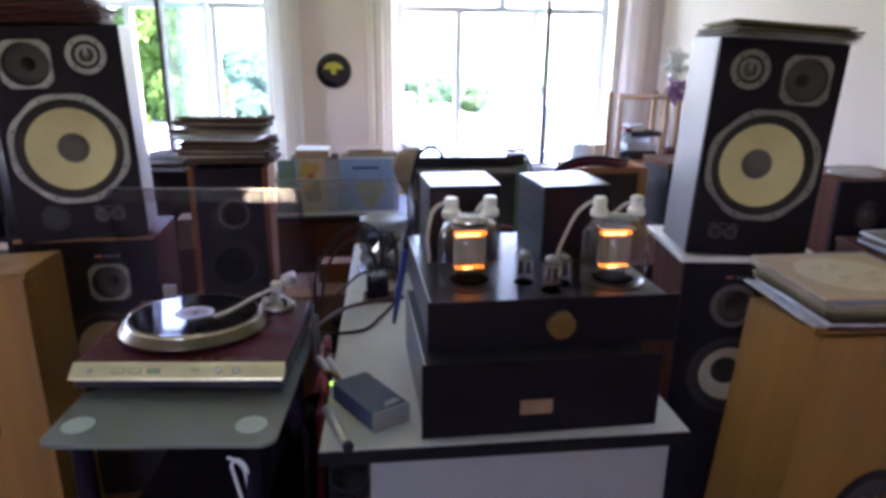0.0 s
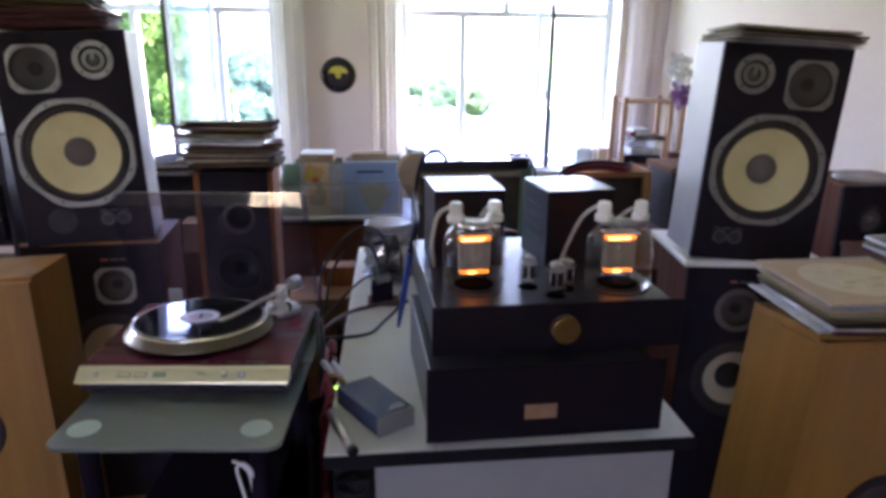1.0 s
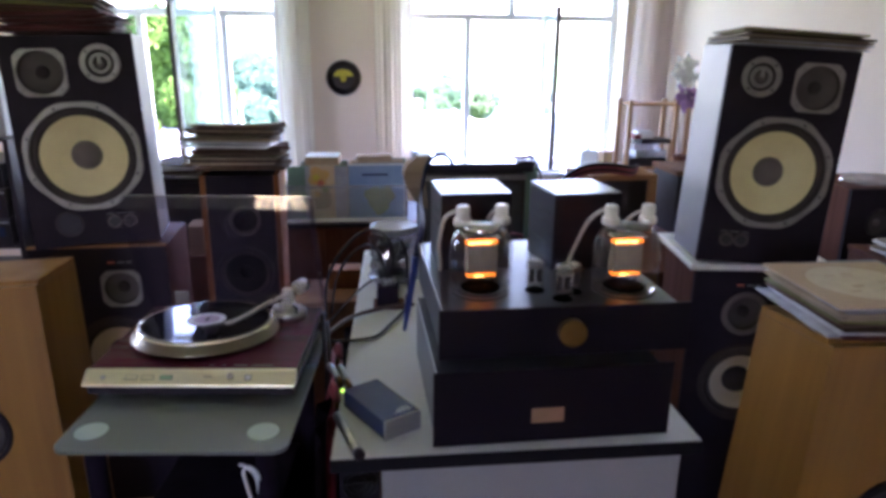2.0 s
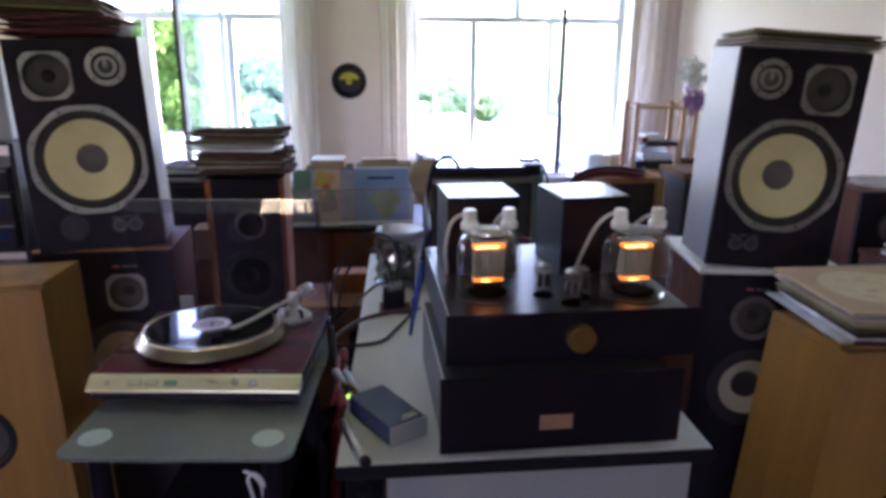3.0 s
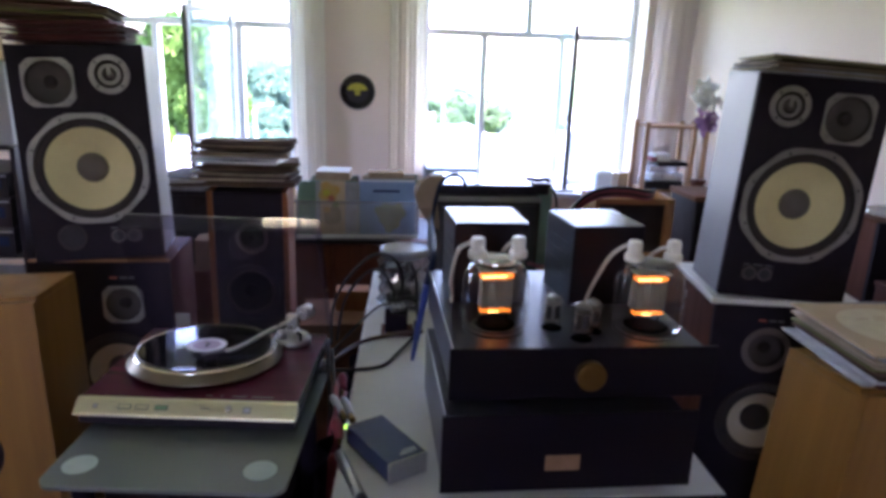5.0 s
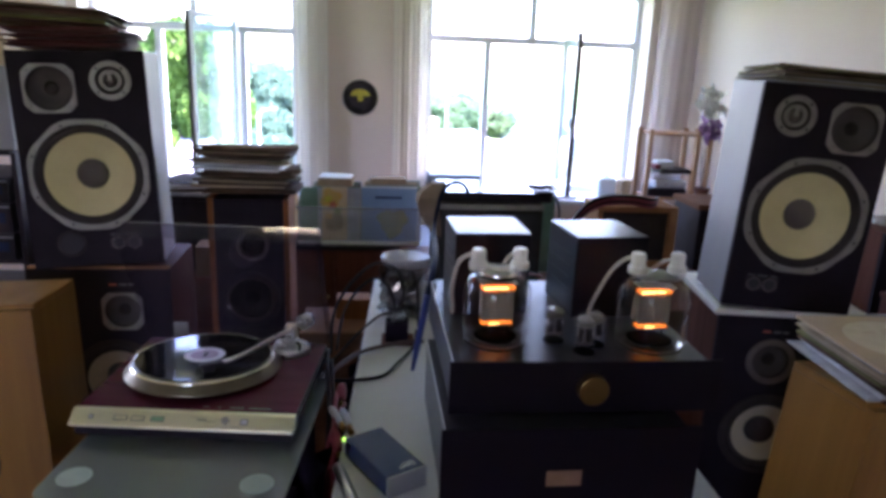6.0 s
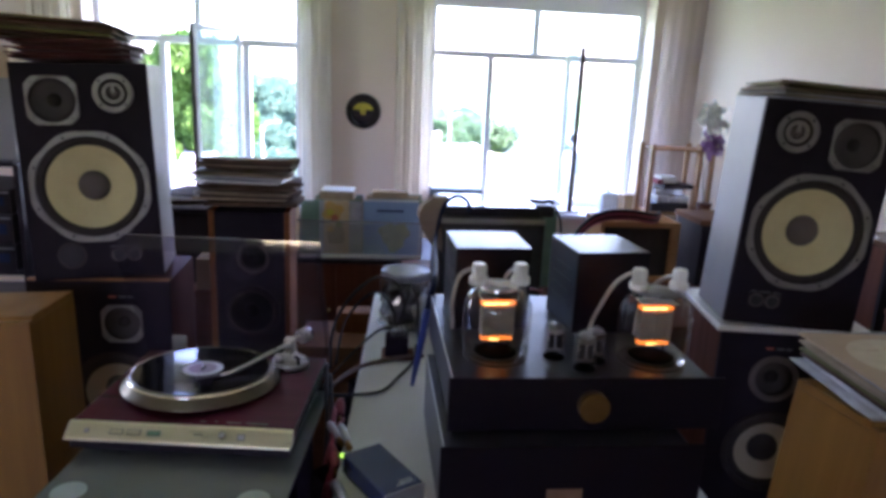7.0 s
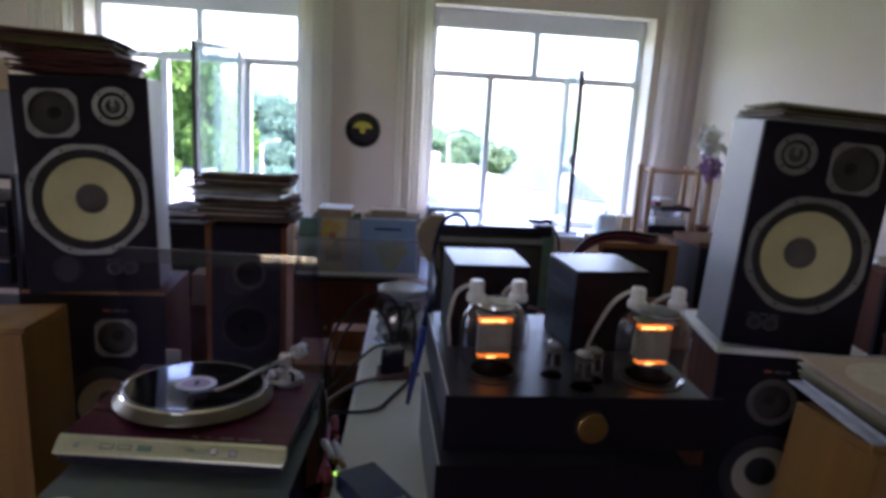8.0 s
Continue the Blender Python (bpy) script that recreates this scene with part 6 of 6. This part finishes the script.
solid("grey_carton", blk(-0.2, 0.24, 0, 0.3, 0, 0.32, 0.006), M_SIDE, "grey carton on top of the rack", "carton", T(-1.62, 2.58, 1.3065))
solid("beige_carton", blk(-0.2, 0.25, 0, 0.3, 0, 0.12, 0.006), M_SLEEVE_T, "beige carton on top of a grey carton", "carton", T(-1.62, 2.57, 1.6275))

# loudspeaker and papers beside the right wall
t = thing("wall_loudspeaker", T(2.0, 1.90, 0.0, -2), "brown loudspeaker with black front by the wall", "loudspeaker", "lower loudspeakers")
base = cabinet(t, 0.36, 0.33, 1.18, M_BROWN, [(-0.05, 1.05, 0.045), (0.0, 0.8, 0.11)])
driver(base, -0.05, 1.05, 0.055, "tweeter", round_shape, M_CONE_D, M_CAP, ring=M_DARK, screws=4)
driver(base, 0.0, 0.8, 0.13, "woofer", round_shape, M_CONE_D, M_CAP, ring=M_DARK, screws=6)
solid("clear_cover", crumple(turned([(0.10, 0.001), (0.092, 0.014), (0.06, 0.024), (0.0001, 0.026)], 20), 0.004, 5), M_TUB, "crumpled clear plastic film lying on a loudspeaker", "film", T(1.97, 2.03, 1.186, -20))
sb = thing("brown_side_cabinet", T(1.93, 1.38, 0, -8), "low brown cabinet by the wall with papers", "cabinet")
part("body", blk(-0.22, 0.22, 0, 0.4, 0, 0.98, 0.004), M_BROWN, sb)
part("top", blk(-0.225, 0.225, -0.005, 0.405, 0.9805, 1.0, 0.003), M_BROWN, sb)
zz = 1.0005
rnd = random.Random(14)
for i in range(6):
    solid("record_sleeve", sleeve_mesh("record_sleeve", 0.315, 0.008, rnd.choice((M_SLEEVE_P, M_PAPER, M_SLEEVE)), 60 + i), None, "pale record sleeve in a pile on the cabinet", "record sleeve", T(1.93 + rnd.uniform(-0.02, 0.02), 1.56 + rnd.uniform(-0.02, 0.02), zz, rnd.uniform(-14, 2)), "pile on the brown cabinet")
    zz += 0.0088

# crumpled film and violet flowers behind the right monitor
vase_top = Vector((1.86, 3.36, 0.725))
vs = thing("flower_vase", T(*vase_top), "vase of violet dried flowers with crumpled white film", "flowers")
part("vase", turned([(0.04, 0), (0.05, 0.02), (0.055, 0.2), (0.035, 0.33), (0.045, 0.36), (0.0001, 0.35)], 24), M_BROWN, vs)
rnd = random.Random(77)
# The white pieces are crumpled film, built the same way as the petals.
for nm, mt, c, n, sp_, sz in (("violet_blossom", M_LILACF, (0.0, 0.0, 0.69), 90, 0.045, 0.02), ("white_blossom", M_BOARD, (-0.02, 0.0, 0.82), 110, 0.05, 0.024)):
    bm = bmesh.new()
    for i in range(n):
        p = Vector((c[0] + rnd.gauss(0, sp_ * 0.6), rnd.gauss(0, sp_ * 0.6), c[2] + rnd.gauss(0, sp_ * 0.7)))
        r = sz * rnd.uniform(0.6, 1.3)
        q = Euler((rnd.uniform(0, 3), rnd.uniform(0, 3), rnd.uniform(0, 3))).to_matrix()
        f = [bm.verts.new(p + q @ Vector((r * math.cos(a), r * math.sin(a) * 0.7, 0.25 * r * math.sin(2 * a)))) for a in (k * math.pi / 3 for k in range(6))]
        bm.faces.new(f)
    part(nm, bm, mt, vs)
for i in range(3):
    bm = bmesh.new()
    tube(bm, [(0, 0, 0.3), (rnd.gauss(0, 0.01), rnd.gauss(0, 0.01), 0.5), (rnd.gauss(0, 0.03), rnd.gauss(0, 0.03), rnd.uniform(0.65, 0.88))], 0.0015, 5, 4)
    part("stem", bm, M_BARK, vs)

# ---- outside ----
GZ = -5.2
solid("ground", blk(-1500, 1500, -1500, 1800, GZ - 0.5, GZ), M_GRASS, "green grassy ground outside the windows", "ground", kind="structure")


def leaf_cloud(bm, centre, rad, count, size, rnd):
    for _ in range(count):
        d = Vector((rnd.gauss(0, 1), rnd.gauss(0, 1), rnd.gauss(0, 1))).normalized() * rnd.uniform(0.55, 1.0) ** 0.5
        p = centre + Vector((d.x * rad.x, d.y * rad.y, d.z * rad.z))
        q = Euler((rnd.uniform(0, 3.1), rnd.uniform(0, 3.1), rnd.uniform(0, 6.2))).to_matrix()
        s = size * rnd.uniform(0.6, 1.4)
        vs = [bm.verts.new(p + q @ Vector(c)) for c in ((-s, 0, 0), (-0.3 * s, 0.55 * s, 0.1 * s), (s, 0, 0), (-0.3 * s, -0.55 * s, 0.1 * s))]
        bm.faces.new(vs)


def tree(x, y, h, spread, seed, mt, leaves=1500, size=0.22, label="leafy green tree standing outside the window"):
    rnd = random.Random(seed)
    t = thing("tree", T(x, y, GZ), label, "tree", "trees outside")
    bm = bmesh.new()
    tube(bm, [(0, 0, 0), (0.1, 0.05, h * 0.3), (-0.05, 0.1, h * 0.55), (0, 0, h * 0.85)], 0.035 * h * 0.6, 8, 5, lambda u: 1 - 0.85 * u)
    ends = []
    for i in range(9):
        a, k = rnd.uniform(0, 6.28), rnd.uniform(0.35, 0.75)
        e = Vector((math.cos(a) * spread * rnd.uniform(0.5, 0.9), math.sin(a) * spread * rnd.uniform(0.5, 0.9), h * (k + rnd.uniform(0.1, 0.22))))
        tube(bm, [(0, 0, h * k * 0.8), (e.x * 0.5, e.y * 0.5, h * k), tuple(e)], 0.012 * h * 0.6, 6, 4, lambda u: 1 - 0.8 * u)
        ends.append(e)
    part("trunk", bm, M_BARK, t, "brown trunk and limbs")
    bm = bmesh.new()
    ends += [Vector((0, 0, h * 0.9)), Vector((0, 0, h * 0.75))]
    for e in ends:
        rad = Vector((spread * 0.42, spread * 0.42, h * 0.13)) * rnd.uniform(0.75, 1.2)
        leaf_cloud(bm, e, rad, leaves // len(ends), size, rnd)
    part("crown", bm, mt, t, "green leafy crown")
    return t


tree(-5.6, 21, 7.6, 1.7, 1, M_LEAF, 12000, 0.15)
tree(-7.6, 23, 6.2, 1.8, 2, M_LEAF, 8000, 0.15)
tree(-9.8, 27, 7.0, 2.2, 11, M_LEAF, 6000, 0.18)
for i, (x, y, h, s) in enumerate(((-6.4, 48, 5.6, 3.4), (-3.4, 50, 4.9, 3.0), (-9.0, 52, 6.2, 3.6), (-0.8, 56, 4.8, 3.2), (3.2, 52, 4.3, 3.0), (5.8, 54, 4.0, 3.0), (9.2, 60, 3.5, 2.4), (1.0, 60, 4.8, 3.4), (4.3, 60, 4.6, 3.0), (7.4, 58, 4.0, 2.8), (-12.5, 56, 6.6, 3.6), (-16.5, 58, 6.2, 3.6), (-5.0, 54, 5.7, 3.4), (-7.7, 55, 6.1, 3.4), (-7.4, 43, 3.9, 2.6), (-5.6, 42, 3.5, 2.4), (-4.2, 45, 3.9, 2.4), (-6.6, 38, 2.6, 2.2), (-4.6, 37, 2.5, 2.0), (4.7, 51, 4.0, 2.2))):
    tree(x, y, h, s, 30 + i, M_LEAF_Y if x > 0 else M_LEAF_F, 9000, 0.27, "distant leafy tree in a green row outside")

# the wood behind them, rising to the west
rnd = random.Random(90)
bm = bmesh.new()
for i in range(92):
    x = -34 + 0.525 * i
    crest = 0.8 if x < -10 else 0.8 - 0.15 * (x + 10) if x < 6 else -1.6 - 0.25 * max(0.0, x - 10.5)
    for z, k in ((crest - 0.9, 260), (crest - 2.1, 200), (crest - 3.3, 120)):
        if z > GZ:
            leaf_cloud(bm, Vector((x + rnd.gauss(0, 0.4), 70 + rnd.uniform(-2, 2), z + rnd.gauss(0, 0.28))), Vector((rnd.uniform(0.7, 1.5), 1.2, rnd.uniform(0.6, 1.1))), k, 0.26, rnd)
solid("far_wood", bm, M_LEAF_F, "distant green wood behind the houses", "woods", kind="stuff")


def house(x, y, w, d, wall_h, roof_h, yaw, label, chimney=True):
    t = thing("house", T(x, y, GZ, yaw), label, "house", "houses outside")
    part("wall", blk(-w / 2, w / 2, 0, d, 0, wall_h), M_HOUSE, t)
    bm = bmesh.new()
    e = 0.5
    a = [bm.verts.new(c) for c in ((-w / 2 - e, -e, wall_h - 0.05), (w / 2 + e, -e, wall_h - 0.05), (w / 2 + e, d + e, wall_h - 0.05), (-w / 2 - e, d + e, wall_h - 0.05), (-w / 2 - e, d / 2, wall_h + roof_h), (w / 2 + e, d / 2, wall_h + roof_h))]
    for q in ((0, 1, 5, 4), (2, 3, 4, 5), (0, 4, 3), (1, 2, 5), (3, 2, 1, 0)):
        bm.faces.new([a[k] for k in q])
    r = part("roof", bm, M_ROOF, t, "grey metal sheet roof")
    bm = bmesh.new()
    n = int(w / 0.5)
    for k in range(n):
        xx = -w / 2 + k * w / n
        tube(bm, [(xx, -e, wall_h - 0.03), (xx, d / 2, wall_h + roof_h + 0.02)], 0.025, 4, 1)
    part("seam", bm, M_ROOF, r)
    if chimney:
        part("chimney", blk(w * 0.2, w * 0.2 + 0.5, d / 2 + 0.2, d / 2 + 0.7, wall_h, wall_h + roof_h + 0.6, 0.02), M_HOUSE, r)
    for k in range(3):
        wx = -w * 0.3 + k * w * 0.3
        win = part("window", blk(wx - 0.5, wx + 0.5, -0.04, -0.001, 1.0, 2.2), M_FRAME, t)
        part("pane", blk(wx - 0.42, wx + 0.42, -0.05, -0.041, 1.08, 2.12), M_DARKWIN, win)
    return t


house(-7.2, 17.5, 4.4, 5, 3.7, 0.9, 0, "low shed with a pale sheet metal roof", False)
house(6.4, 26, 6.5, 8, 2.2, 1.9, 62, "low house with a grey sheet metal roof", False)
house(2.6, 33, 6.0, 7, 2.0, 1.5, 10, "low house with a pale grey sheet metal roof")
house(15.5, 34, 9.0, 8, 2.6, 2.0, 30, "low house with a grey sheet metal roof")
for x, y, h, k in ((-4.75, 30, 4.6, 0.6), (4.85, 44, 4.6, 0.5)):
    pl = thing("street_pole", T(x, y, GZ), "pale concrete street pole with a lamp arm", "pole", "street poles")
    part("post", wire([(0, 0, 0), (0, 0, h)], 0.09 * k, 10, 1), M_POLE, pl)
    part("arm", wire([(0, 0, h - 0.1), (0.25, 0, h + 0.15), (0.6, 0, h + 0.2)], 0.05 * k, 8, 5), M_POLE, pl)
    part("lamp_head", blk(0.5, 0.5 + 0.45 * k, -0.1, 0.1, h + 0.17, h + 0.17 + 0.12 * k, 0.02), M_POLE, pl)
solid("wire_fence", blk(-12, 12, 20.0, 20.05, GZ, GZ + 1.6), M_POLE, "pale wooden yard fence outside", "fence")

# ---- floor boards ----
plank = finish(blk(-0.062, 0.062, -0.9, 0.9, 0, 0.012, 0.002, 1), "plank", M_FLOOR)
n = 0
for i in range(43):
    for j in range(5):
        x, y = X0 + 0.0625 + 0.125 * i, Y0 + 0.9 + 1.802 * j - (0.45 if i % 2 else 0)
        if n < 300 and y + 0.9 < Y1 + 0.4 and -1.6 < x < 2.36:
            ob = new("plank", plank)
            ob.parent, ob.matrix_local = floor, pose(x, min(max(y, Y0 + 0.9), Y1 - 0.9) if j in (0, 4) else y, -0.0118 + 0.0001 * (i % 3))
            n += 1
